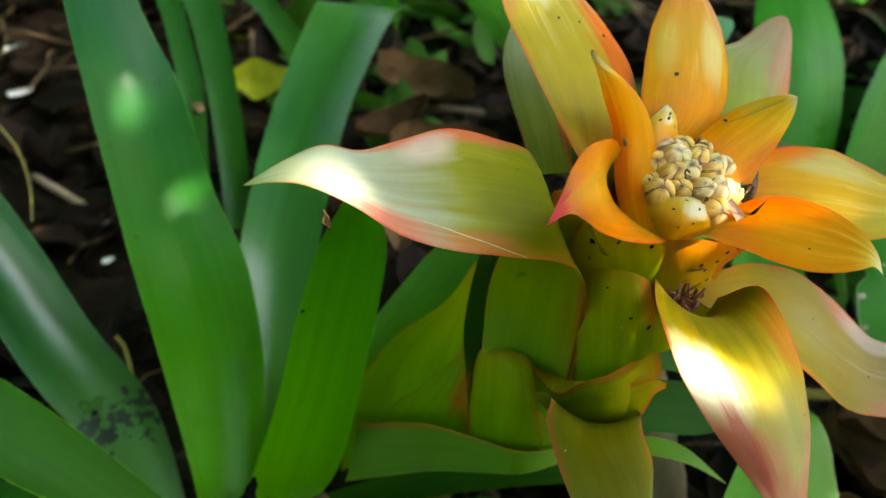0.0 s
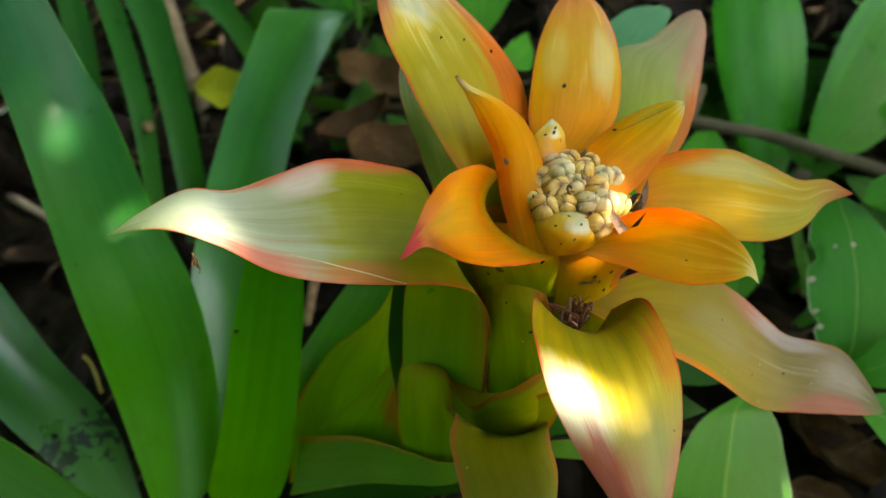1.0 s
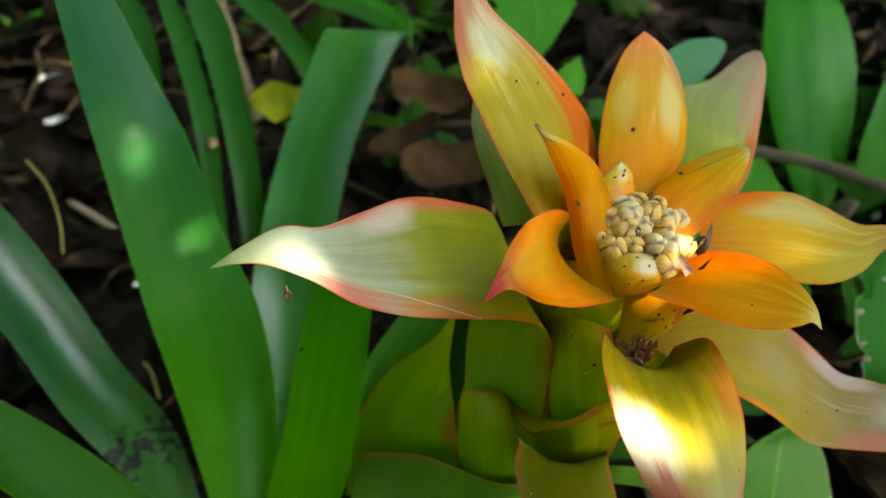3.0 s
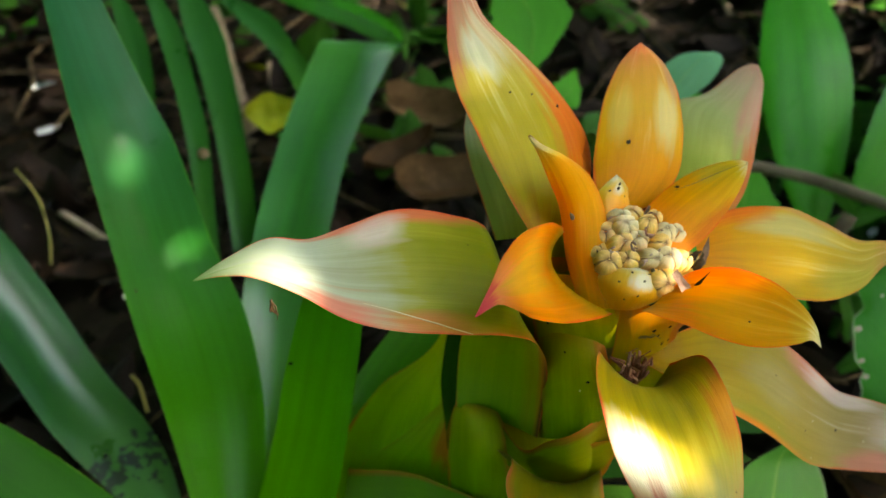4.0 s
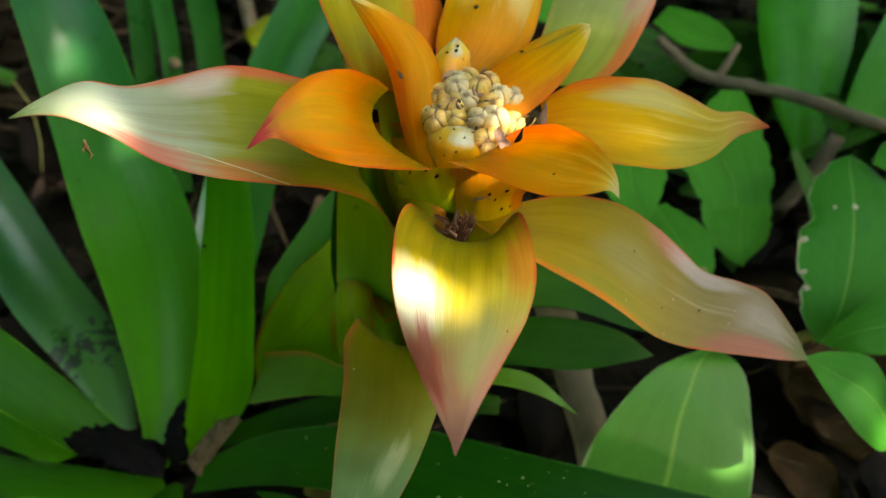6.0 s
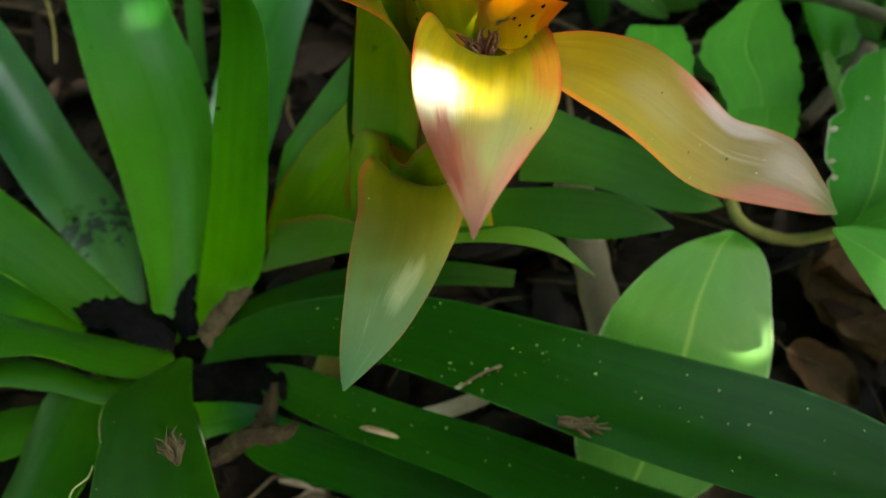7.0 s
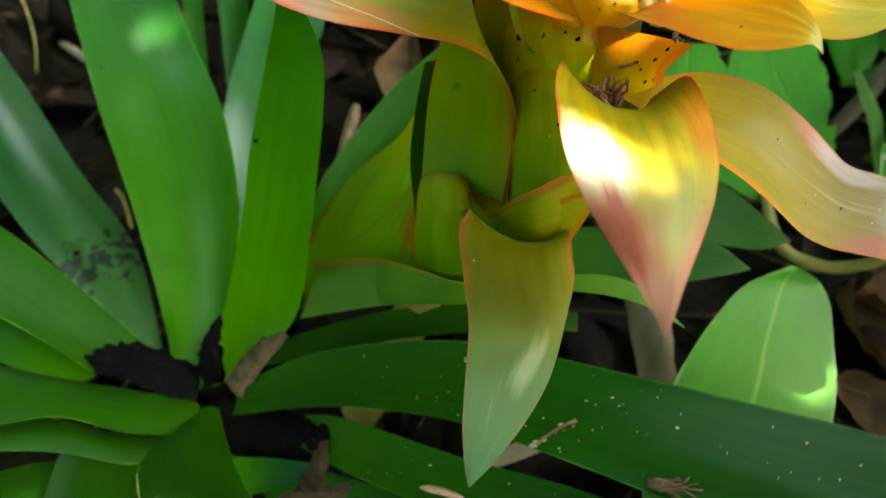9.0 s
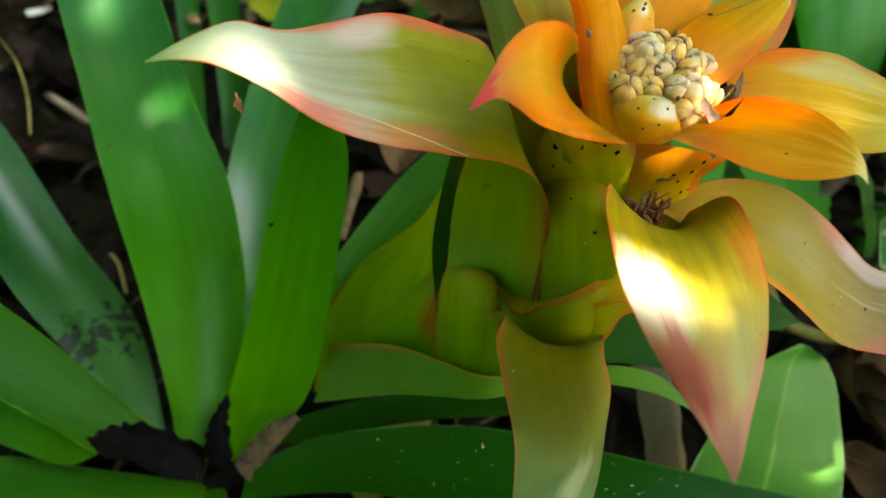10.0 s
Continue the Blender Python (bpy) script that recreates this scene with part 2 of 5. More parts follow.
leaf_material("bract_upper", [(0, (0.52, 0.21, 0.004)), (0.16, (0.40, 0.29, 0.006)), (0.38, (0.42, 0.32, 0.010)), (0.54, (0.50, 0.38, 0.04)), (0.66, (0.56, 0.39, 0.14)), (0.76, (0.57, 0.29, 0.15)), (0.88, (0.54, 0.20, 0.12)), (1, (0.44, 0.14, 0.09))],
              (0.70, 0.09, 0.02), pale=(0.68, 0.62, 0.36), pale_at=0.55, specks=0.12, halo=(0.70, 0.16, 0.05), halo_from=0.1, halo_wide=0.92, through_light=0.3, fibre=0.22,
              flushes=((0.32, 0.34, 1.0, 0.30, (0.76, 0.15, 0.008), 0.95), (0.62, 0.10, 0.33, 0.2, (0.72, 0.68, 0.46), 0.75), (0.72, 0.10, 0.6, 0.16, (0.70, 0.62, 0.40), 0.6), (0.70, 0.22, 0.0, 0.17, (0.62, 0.17, 0.10), 0.8), (0.70, 0.2, 1.0, 0.16, (0.62, 0.20, 0.12), 0.75)))
leaf_material("bract_right", [(0, (0.700, 0.238, 0.001)), (0.25, (0.680, 0.327, 0.002)), (0.5, (0.660, 0.376, 0.006)), (0.68, (0.600, 0.376, 0.025)), (0.82, (0.600, 0.396, 0.059)), (0.91, (0.580, 0.267, 0.069)), (1, (0.460, 0.055, 0.017))],
              (0.70, 0.12, 0.015), pale=(0.72, 0.58, 0.22), pale_at=0.55, specks=0.10, halo=(0.72, 0.19, 0.03), halo_from=0.0, halo_wide=0.92, through_light=0.3, fibre=0.22,
              flushes=((0.46, 0.22, 0.24, 0.16, (0.68, 0.56, 0.22), 0.7), (0.22, 0.16, 0.0, 0.2, (0.76, 0.15, 0.008), 0.9), (0.62, 0.2, 0.0, 0.10, (0.66, 0.30, 0.12), 0.7), (0.70, 0.14, 0.8, 0.2, (0.46, 0.42, 0.05), 0.5)))
leaf_material("bract_hollow", [(0, (0.30, 0.22, 0.006)), (0.5, (0.24, 0.22, 0.006)), (1, (0.12, 0.13, 0.006))], None, specks=0.1)
leaf_material("bract_pale", [(0, (0.255, 0.288, 0.016)), (0.35, (0.306, 0.336, 0.056)), (0.6, (0.357, 0.368, 0.128)), (0.85, (0.425, 0.320, 0.184)), (1, (0.476, 0.240, 0.160))],
              (0.62, 0.14, 0.06), specks=0.08, halo=(0.60, 0.24, 0.14), halo_wide=0.93, through_light=0.3, fibre=0.22, flushes=((0.75, 0.3, 1.0, 0.3, (0.60, 0.27, 0.20), 0.75), (0.35, 0.35, 1.0, 0.16, (0.66, 0.14, 0.03), 0.8)))
leaf_material("bract_orange", [(0, (0.474, 0.179, 0.002)), (0.2, (0.760, 0.197, 0.002)), (0.5, (0.780, 0.246, 0.003)), (0.76, (0.770, 0.305, 0.007)), (0.86, (0.740, 0.433, 0.032)), (0.93, (0.720, 0.571, 0.224)), (0.985, (0.700, 0.551, 0.272)), (1, (0.220, 0.108, 0.040))],
              (0.78, 0.10, 0.008), specks=0.14, fibre=0.22, pale=(0.76, 0.48, 0.08), pale_at=0.55, halo=(0.80, 0.15, 0.003), halo_from=-0.1, halo_wide=0.92, through_light=0.32,
              flushes=((0.50, 0.28, 0.6, 0.3, (0.74, 0.33, 0.008), 0.7), (0.35, 0.3, 0.0, 0.2, (0.78, 0.13, 0.004), 0.85)))
leaf_material("bract_gold", [(0, (0.62, 0.19, 0.003)), (0.2, (0.82, 0.26, 0.004)), (0.45, (0.84, 0.35, 0.005)), (0.70, (0.82, 0.41, 0.008)), (0.88, (0.80, 0.50, 0.02)), (0.96, (0.72, 0.58, 0.24)), (1, (0.22, 0.14, 0.06))],
              (0.78, 0.13, 0.010), specks=0.14, fibre=0.22, through_light=0.32, flushes=((0.45, 0.3, 1.0, 0.16, (0.78, 0.19, 0.006), 0.8), (0.72, 0.16, 0.2, 0.2, (0.64, 0.46, 0.04), 0.6)))
leaf_material("bract_white", [(0, (0.36, 0.46, 0.06)), (0.4, (0.46, 0.56, 0.16)), (0.7, (0.56, 0.60, 0.34)), (1, (0.50, 0.52, 0.26))], (0.66, 0.12, 0.04), 0.93, 16, specks=0.08, through_light=0.35, fibre=0.26, flushes=((0.35, 0.4, 1.0, 0.2, (0.68, 0.15, 0.03), 0.85),))
leaf_material("bud_yellow", [(0, (0.78, 0.25, 0.005)), (0.5, (0.80, 0.36, 0.008)), (0.74, (0.76, 0.46, 0.03)), (0.9, (0.70, 0.56, 0.20)), (1, (0.20, 0.12, 0.05))], (0.60, 0.44, 0.22), 0.93, 12, rough=0.34, gloss=0.4, specks=0.5, flushes=((0.70, 0.16, 0.62, 0.17, (0.78, 0.72, 0.52), 0.75), (0.95, 0.08, 0.3, 0.4, (0.74, 0.66, 0.48), 0.7)))
leaf_material("sheath", [(0, (0.076, 0.225, 0.004)), (0.5, (0.160, 0.305, 0.004)), (0.85, (0.30, 0.345, 0.005)), (1, (0.40, 0.24, 0.010))], (0.46, 0.11, 0.012), 0.93, 14, specks=0.12, through_light=0.3, fibre=0.24, flushes=((0.7, 0.4, 1.0, 0.14, (0.36, 0.16, 0.012), 0.7),))
leaf_material("sheath_low", [(0, (0.122, 0.337, 0.006)), (0.5, (0.255, 0.457, 0.006)), (0.85, (0.478, 0.515, 0.008)), (1, (0.637, 0.359, 0.015))], (0.46, 0.11, 0.012), 0.93, 14, specks=0.12, through_light=0.3, fibre=0.24, flushes=((0.7, 0.4, 1.0, 0.14, (0.36, 0.16, 0.012), 0.7),))
leaf_material("sheath_olive", [(0, (0.115, 0.220, 0.004)), (0.4, (0.25, 0.305, 0.004)), (0.7, (0.36, 0.33, 0.006)), (0.9, (0.396, 0.246, 0.006)), (1, (0.450, 0.145, 0.006))], (0.62, 0.12, 0.012), 0.92, 12, specks=0.14, through_light=0.3, fibre=0.24, flushes=((0.75, 0.35, 1.0, 0.2, (0.62, 0.17, 0.01), 0.8), (0.25, 0.3, 0.0, 0.10, (0.20, 0.10, 0.01), 0.7), (0.55, 0.35, 0.02, 0.10, (0.45, 0.14, 0.01), 0.7)))
leaf_material("sheath_orange", [(0, (0.26, 0.33, 0.006)), (0.35, (0.46, 0.39, 0.007)), (0.7, (0.62, 0.35, 0.007)), (1, (0.68, 0.19, 0.005))], RED, 0.93, 12, specks=0.3, through_light=0.3, fibre=0.24, flushes=((0.75, 0.3, 0.96, 0.12, (0.66, 0.14, 0.006), 0.8),))
leaf_material("sheath_red", [(0, (0.130, 0.351, 0.005)), (0.5, (0.169, 0.377, 0.005)), (0.85, (0.221, 0.351, 0.007)), (1, (0.286, 0.260, 0.010))], (0.30, 0.12, 0.012), 0.95, 14, through_light=0.3, specks=0.12, fibre=0.24,
              flushes=((0.72, 0.30, 1.0, 0.26, (0.42, 0.10, 0.012), 0.8),))
leaf_material("strap", [(0, (0.050, 0.215, 0.003)), (0.25, (0.030, 0.175, 0.004)), (0.5, (0.014, 0.115, 0.011)), (0.75, (0.010, 0.085, 0.026)), (1, (0.010, 0.080, 0.032))], (0.05, 0.22, 0.02), 0.96, 20, rough=0.30, specks=0.03, fibre=0.30, relief=0.12, gloss=0.09, through_light=0.18)
leaf_material("strap_bright", [(0, (0.118, 0.390, 0.003)), (0.3, (0.084, 0.363, 0.003)), (0.7, (0.051, 0.290, 0.005)), (1, (0.038, 0.243, 0.008))], (0.10, 0.26, 0.02), 0.96, 20, rough=0.36, specks=0.04, fibre=0.24, relief=0.12, gloss=0.1, through_light=0.25)
leaf_material("strap_blue", [(0, (0.050, 0.18, 0.012)), (0.3, (0.022, 0.13, 0.012)), (0.6, (0.016, 0.115, 0.013)), (1, (0.022, 0.13, 0.010))], (0.05, 0.20, 0.03), 0.96, 20, rough=0.32, specks=0.03, fibre=0.28, relief=0.12, gloss=0.45, through_light=0.12)
leaf_material("strap_stained", [(0, (0.057, 0.161, 0.029)), (0.2, (0.041, 0.138, 0.020)), (0.45, (0.010, 0.081, 0.010)), (1, (0.006, 0.065, 0.012))], (0.05, 0.18, 0.04), 0.96, 20, rough=0.3, stains=0.97, fibre=0.28, relief=0.12, gloss=0.55, through_light=0.12)
leaf_material("strap_low_shaded", [(0, (0.022, 0.101, 0.003)), (0.3, (0.013, 0.085, 0.002)), (0.7, (0.009, 0.068, 0.002)), (1, (0.008, 0.058, 0.003))], (0.10, 0.26, 0.015), 0.965, 22, rough=0.4, specks=0.03, fibre=0.30, relief=0.12, gloss=0.06, through_light=0.12)
leaf_material("strap_deep_shaded", [(0, (0.014, 0.090, 0.002)), (0.35, (0.006, 0.061, 0.002)), (0.7, (0.005, 0.045, 0.002)), (1, (0.005, 0.041, 0.002))], (0.04, 0.16, 0.02), 0.965, 22, rough=0.36, specks=0.02, fibre=0.30, relief=0.12, gloss=0.09, through_light=0.12)
leaf_material("strap_dark", [(0, (0.018, 0.096, 0.006)), (0.5, (0.012, 0.085, 0.010)), (1, (0.012, 0.080, 0.011))], None, rough=0.30, fibre=0.28, relief=0.12, gloss=0.22, through_light=0.12)
leaf_material("strap_mid", [(0, (0.022, 0.169, 0.004)), (0.5, (0.022, 0.203, 0.007)), (1, (0.023, 0.203, 0.008))], None, rough=0.30, fibre=0.26, ribs=2.0, relief=0.5, gloss=0.14, through_light=0.14)
leaf_material("leaf_margined", [(0, (0.072, 0.176, 0.005)), (0.35, (0.080, 0.208, 0.006)), (0.6, (0.088, 0.224, 0.010)), (0.8, (0.128, 0.288, 0.024)), (1, (0.128, 0.256, 0.048))], (0.28, 0.20, 0.03), 0.93, 6, fibre=0.2,
              flushes=((0.25, 0.45, 0.0, 0.10, (0.42, 0.13, 0.012), 0.65),))
leaf_material("leaf_behind", [(0, (0.070, 0.281, 0.012)), (0.5, (0.047, 0.258, 0.012)), (0.85, (0.047, 0.234, 0.016)), (1, (0.074, 0.234, 0.028))], None, rough=0.36, fibre=0.28, relief=0.12, gloss=0.45)
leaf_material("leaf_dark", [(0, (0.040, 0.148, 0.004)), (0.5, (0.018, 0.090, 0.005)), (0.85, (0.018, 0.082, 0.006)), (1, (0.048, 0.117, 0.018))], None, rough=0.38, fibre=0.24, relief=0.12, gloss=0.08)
leaf_material("broad", [(0, (0.055, 0.210, 0.020)), (0.5, (0.058, 0.205, 0.024)), (1, (0.046, 0.175, 0.020))], (0.24, 0.38, 0.16), 0.955, 20, rough=0.34, through_light=0.1, veins=0.75, fibre=0.15, relief=0.2, gloss=0.2)
leaf_material("broad_dark", [(0, (0.040, 0.21, 0.014)), (0.5, (0.032, 0.20, 0.014)), (1, (0.032, 0.18, 0.014))], None, rough=0.40, veins=0.5, fibre=0.2, gloss=0.1)
leaf_material("broad_chewed", [(0, (0.034, 0.20, 0.014)), (0.5, (0.028, 0.19, 0.014)), (1, (0.028, 0.17, 0.014))], (0.42, 0.42, 0.26), 0.965, 30, rough=0.40, veins=0.5, fibre=0.2, gloss=0.1)
leaf_material("broad_teal", [(0, (0.060, 0.204, 0.084)), (1, (0.108, 0.288, 0.144))], None, rough=0.4, veins=0.3, fibre=0.15)
leaf_material("toothed", [(0, (0.046, 0.255, 0.014)), (0.6, (0.058, 0.282, 0.023)), (1, (0.058, 0.273, 0.023))], None, rough=0.5, veins=0.35, fibre=0.2, through_light=0.3, gloss=0.1, relief=0.7)
leaf_material("undergrowth", [(0, (0.030, 0.117, 0.012)), (0.6, (0.036, 0.128, 0.017)), (1, (0.042, 0.122, 0.017))], None, rough=0.42, veins=0.4, fibre=0.4, through_light=0.3, gloss=0.08)
leaf_material("floret_skin", [(0, (0.618, 0.272, 0.019)), (0.4, (0.832, 0.452, 0.056)), (0.62, (0.879, 0.542, 0.112)), (0.82, (0.927, 0.623, 0.211)), (0.93, (0.713, 0.402, 0.136)), (1, (0.261, 0.121, 0.043))], (0.24, 0.11, 0.04), 0.84, 8, rough=0.34, gloss=0.45, fibre=0.34, specks=0.25, through_light=0.25)
leaf_material("floret_pale", [(0, (0.60, 0.40, 0.08)), (0.4, (0.82, 0.60, 0.22)), (0.7, (0.88, 0.70, 0.38)), (0.88, (0.82, 0.66, 0.38)), (1, (0.30, 0.17, 0.09))], (0.30, 0.15, 0.06), 0.86, 8, rough=0.34, gloss=0.45, fibre=0.34, specks=0.25, through_light=0.25)
leaf_material("crown_leaf", [(0, (0.05, 0.16, 0.02)), (1, (0.06, 0.18, 0.02))], None, rough=0.45, fibre=0.2)


def plain(name, stops, scale, rough=0.8, relief=0.001, stretch=None, through_light=0.0, strength=0.6):
    t, N, K, bsdf, out = nodes_of(name)
    co = N.new("ShaderNodeTexCoord")
    a = noise_tex(t, co.outputs["Object"], scale, 6, 0.65, stretch)
    b = noise_tex(t, co.outputs["Object"], scale * 5.3, 3, 0.6, stretch)
    info = N.new("ShaderNodeObjectInfo")
    geo = N.new("ShaderNodeNewGeometry")
    r = calc(t, "ADD", calc(t, "MULTIPLY", geo.outputs["Random Per Island"], 0.5), calc(t, "MULTIPLY", info.outputs["Random"], 0.3))
    f = calc(t, "ADD", calc(t, "MULTIPLY", a, 0.75), calc(t, "ADD", calc(t, "MULTIPLY", b, 0.35), calc(t, "SUBTRACT", r, 0.45)), True)
    col = ramp(t, stops, f)
    K.new(col, bsdf.inputs["Base Color"])
    bsdf.inputs["Roughness"].default_value = rough
    bsdf.inputs["Specular IOR Level"].default_value = 0.08
    bump(t, calc(t, "ADD", a, calc(t, "MULTIPLY", b, 0.5)), strength, relief, bsdf)


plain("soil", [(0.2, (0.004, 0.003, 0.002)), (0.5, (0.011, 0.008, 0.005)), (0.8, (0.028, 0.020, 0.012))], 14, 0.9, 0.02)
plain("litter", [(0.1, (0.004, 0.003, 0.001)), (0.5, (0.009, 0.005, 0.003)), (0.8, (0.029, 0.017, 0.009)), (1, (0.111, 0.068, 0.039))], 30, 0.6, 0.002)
plain("dry_leaf", [(0.1, (0.022, 0.010, 0.004)), (0.5, (0.065, 0.034, 0.013)), (0.9, (0.16, 0.095, 0.042))], 40, 0.65, 0.001)
plain("pale_dry", [(0.1, (0.20, 0.14, 0.09)), (0.5, (0.38, 0.28, 0.19)), (0.9, (0.52, 0.42, 0.32))], 60, 0.7, 0.001)
plain("yellow_leaf", [(0.1, (0.121, 0.143, 0.008)), (0.5, (0.220, 0.242, 0.011)), (0.9, (0.275, 0.286, 0.028))], 30, 0.5, 0.001)
plain("black_and_hollow_shade", [(0.2, (0.0012, 0.001, 0.001)), (0.6, (0.003, 0.002, 0.002)), (0.95, (0.016, 0.009, 0.006))], 90, 0.6, 0.002)
plain("bark", [(0.1, (0.05, 0.035, 0.022)), (0.5, (0.13, 0.095, 0.06)), (0.9, (0.22, 0.17, 0.11))], 70, 0.85, 0.002, (1, 1, 0.25))
plain("stake_wood", [(0.1, (0.10, 0.075, 0.045)), (0.5, (0.22, 0.165, 0.10)), (0.9, (0.33, 0.26, 0.17))], 60, 0.8, 0.001, (1, 1, 0.12))
plain("straw", [(0.1, (0.34, 0.24, 0.10)), (0.5, (0.56, 0.44, 0.22)), (0.9, (0.70, 0.60, 0.38))], 60, 0.6, 0.001)
plain("husk", [(0.1, (0.035, 0.02, 0.011)), (0.5, (0.15, 0.095, 0.05)), (0.9, (0.42, 0.30, 0.17))], 160, 0.7, 0.001)
plain("green_stem", [(0.1, (0.16, 0.12, 0.03)), (0.5, (0.24, 0.20, 0.05)), (0.9, (0.32, 0.28, 0.09))], 60, 0.55, 0.001)
plain("withered", [(0.1, (0.05, 0.026, 0.016)), (0.5, (0.19, 0.105, 0.068)), (0.9, (0.42, 0.28, 0.19))], 220, 0.75, 0.0006)
plain("dead_brown", [(0.1, (0.010, 0.006, 0.003)), (0.5, (0.045, 0.029, 0.014)), (0.9, (0.17, 0.115, 0.06))], 120, 0.75, 0.0008)
plain("withered_pink", [(0.1, (0.07, 0.022, 0.010)), (0.5, (0.22, 0.075, 0.035)), (0.9, (0.42, 0.22, 0.13))], 220, 0.7, 0.0006)
plain("pink_husk", [(0.1, (0.26, 0.12, 0.07)), (0.5, (0.46, 0.26, 0.17)), (0.9, (0.70, 0.55, 0.44))], 200, 0.7, 0.0006)
plain("glint_white", [(0.1, (0.50, 0.50, 0.48)), (0.6, (0.78, 0.78, 0.76)), (1, (0.85, 0.85, 0.84))], 80, 0.4, 0.001)

# ---- mesh helpers ----


def thing(name, at, label, category, group="", kind=""):
    e = new(name)
    e.empty_display_size = 0.02
    e.location = at
    return tagged(e, label, category, group, kind)


def link_mesh(name, verts, faces, mat, parent=None, uvs=None, label="", smooth=True):
    me = bpy.data.meshes.new(name)
    me.from_pydata([tuple(v) for v in verts], [], faces)
    if uvs is not None:
        lay = me.uv_layers.new(name="UVMap")
        idx = np.empty(len(me.loops), dtype=np.int32)
        me.loops.foreach_get("vertex_index", idx)
        lay.data.foreach_set("uv", np.asarray(uvs, dtype=np.float32)[idx].ravel())
    me.polygons.foreach_set("use_smooth", [smooth] * len(me.polygons))
    me.materials.append(MATS[mat])
    me.update()
    ob = new(name, me)
    if parent is not None:
        ob.parent = parent
        ob.location = -parent.location if parent.type == "EMPTY" else (0, 0, 0)
    if label:
        ob["label"] = label
    return ob


def spline(pts, n):
    """Catmull-Rom through the rows of pts, n steps a span."""
    p = np.asarray(pts, dtype=float)
    q = np.vstack([2 * p[0] - p[1], p, 2 * p[-1] - p[-2]])
    out = []
    for i in range(1, len(q) - 2):
        a, b, c, d = q[i - 1], q[i], q[i + 1], q[i + 2]
        for s in np.arange(n) / n:
            out.append(0.5 * (2 * b + (c - a) * s + (2 * a - 5 * b + 4 * c - d) * s * s + (3 * b - a - 3 * c + d) * s ** 3))
    out.append(q[-2])
    return np.array(out)


SEEDS = iter(range(1, 5000))


def blade(part_name, parent, mat, ribs, cup=0.1, n=5, m=12, thick=0.0007, wave=0.012, teeth=0, veins=0, ragged=0.0, nibble=0.0, label=""):
    """A leaf swept along its ribs: each rib is a spine point, the half-width vector and, where the blade is bellied, the belly's vector.
    cup hollows the blade between its margins, as a share of the half-width."""
    rs = np.random.RandomState(next(SEEDS))
    rows = spline([tuple(r) + (0.0,) * (9 - len(r)) for r in ribs], n)
    C, S, G = rows[:, 0:3], rows[:, 3:6], rows[:, 6:9]
    T = np.gradient(C, axis=0)
    T /= np.linalg.norm(T, axis=1, keepdims=True) + 1e-12
    w = np.linalg.norm(S, axis=1)
    Nn = np.cross(S, T)
    Nn /= np.linalg.norm(Nn, axis=1, keepdims=True) + 1e-12
    arc = np.concatenate([[0], np.cumsum(np.linalg.norm(np.diff(C, axis=0), axis=1))])
    arc /= arc[-1]
    us = np.linspace(-1, 1, m + 1)
    ph = rs.uniform(0, 6.28, 4)
    top, low, uv = [], [], []
    tooth = rs.uniform(-0.03, 0.03, len(C))
    bite = [max(0.0, math.sin(i * 0.9 + ph[2]) + 0.6 * math.sin(i * 2.1 + ph[3])) for i in range(len(C))]
    for i in range(len(C)):
        for u in us:
            s = u
            if teeth and abs(u) > 0.99:
                s = u * (0.96 + 0.07 * abs(math.sin(arc[i] * 19 + ph[2])) + 0.02 * math.sin(arc[i] * 83 + ph[3]) + 0.3 * tooth[i])
            if nibble and u < -0.8:
                s = u * (1 - nibble * bite[i])
            if ragged:
                s = u * (1 + ragged * rs.uniform(-1, 1))
            p = C[i] + S[i] * s + G[i] * (1 - u * u) + Nn[i] * (cup * w[i] * (1 - u * u))
            rip = math.sin(arc[i] * 17 + ph[0] + u) * 0.5 + math.sin(arc[i] * 31 + ph[1] * u) * 0.5
            p = p + Nn[i] * (rip * wave * w[i] * (0.3 + u * u))
            # a shallow midrib groove
            p = p + Nn[i] * (0.010 * w[i] * math.exp(-(u * 9) ** 2)) * (1 if cup > 0 else -1)
            if ragged:
                p = p + Nn[i] * (ragged * w[i] * rs.uniform(-0.5, 0.5))
            th = thick * math.sqrt(max(0.0, 1 - u * u)) * min(1, w[i] / 0.004 + 0.1)
            top.append(p + Nn[i] * th / 2)
            low.append(p - Nn[i] * th / 2)
            uv.append(((u + 1) / 2, arc[i]))
    k, cols, R0 = len(top), m + 1, len(C)
    faces = []
    for i in range(R0 - 1):
        for j in range(m):
            a, b, c, d = i * cols + j, i * cols + j + 1, (i + 1) * cols + j + 1, (i + 1) * cols + j
            faces += [(a, b, c, d), (k + d, k + c, k + b, k + a)]
    return link_mesh(part_name, top + low, faces, mat, parent, uv + uv, label)


def on_blade(ob, row, u, lift=0.0004, n=5, m=12):
    """A place on a blade: rows are counted in ribs, u runs from margin to margin (-1 to 1)."""
    half = len(ob.data.vertices) // 2
    r, c = row * n, (u + 1) / 2 * m
    i, j = min(int(r), half // (m + 1) - 2), min(int(c), m - 1)
    fr, fc = r - i, c - j
    g = lambda a, k: ob.data.vertices[(i + a) * (m + 1) + j + k].co
    p = (g(0, 0) * (1 - fc) + g(0, 1) * fc) * (1 - fr) + (g(1, 0) * (1 - fc) + g(1, 1) * fc) * fr
    nrm = (g(0, 1) - g(0, 0)).cross(g(1, 0) - g(0, 0)).normalized()
    if nrm.dot(Vector((0.05, -0.6, 0.8))) < 0:
        nrm = -nrm
    return p + nrm * lift, nrm


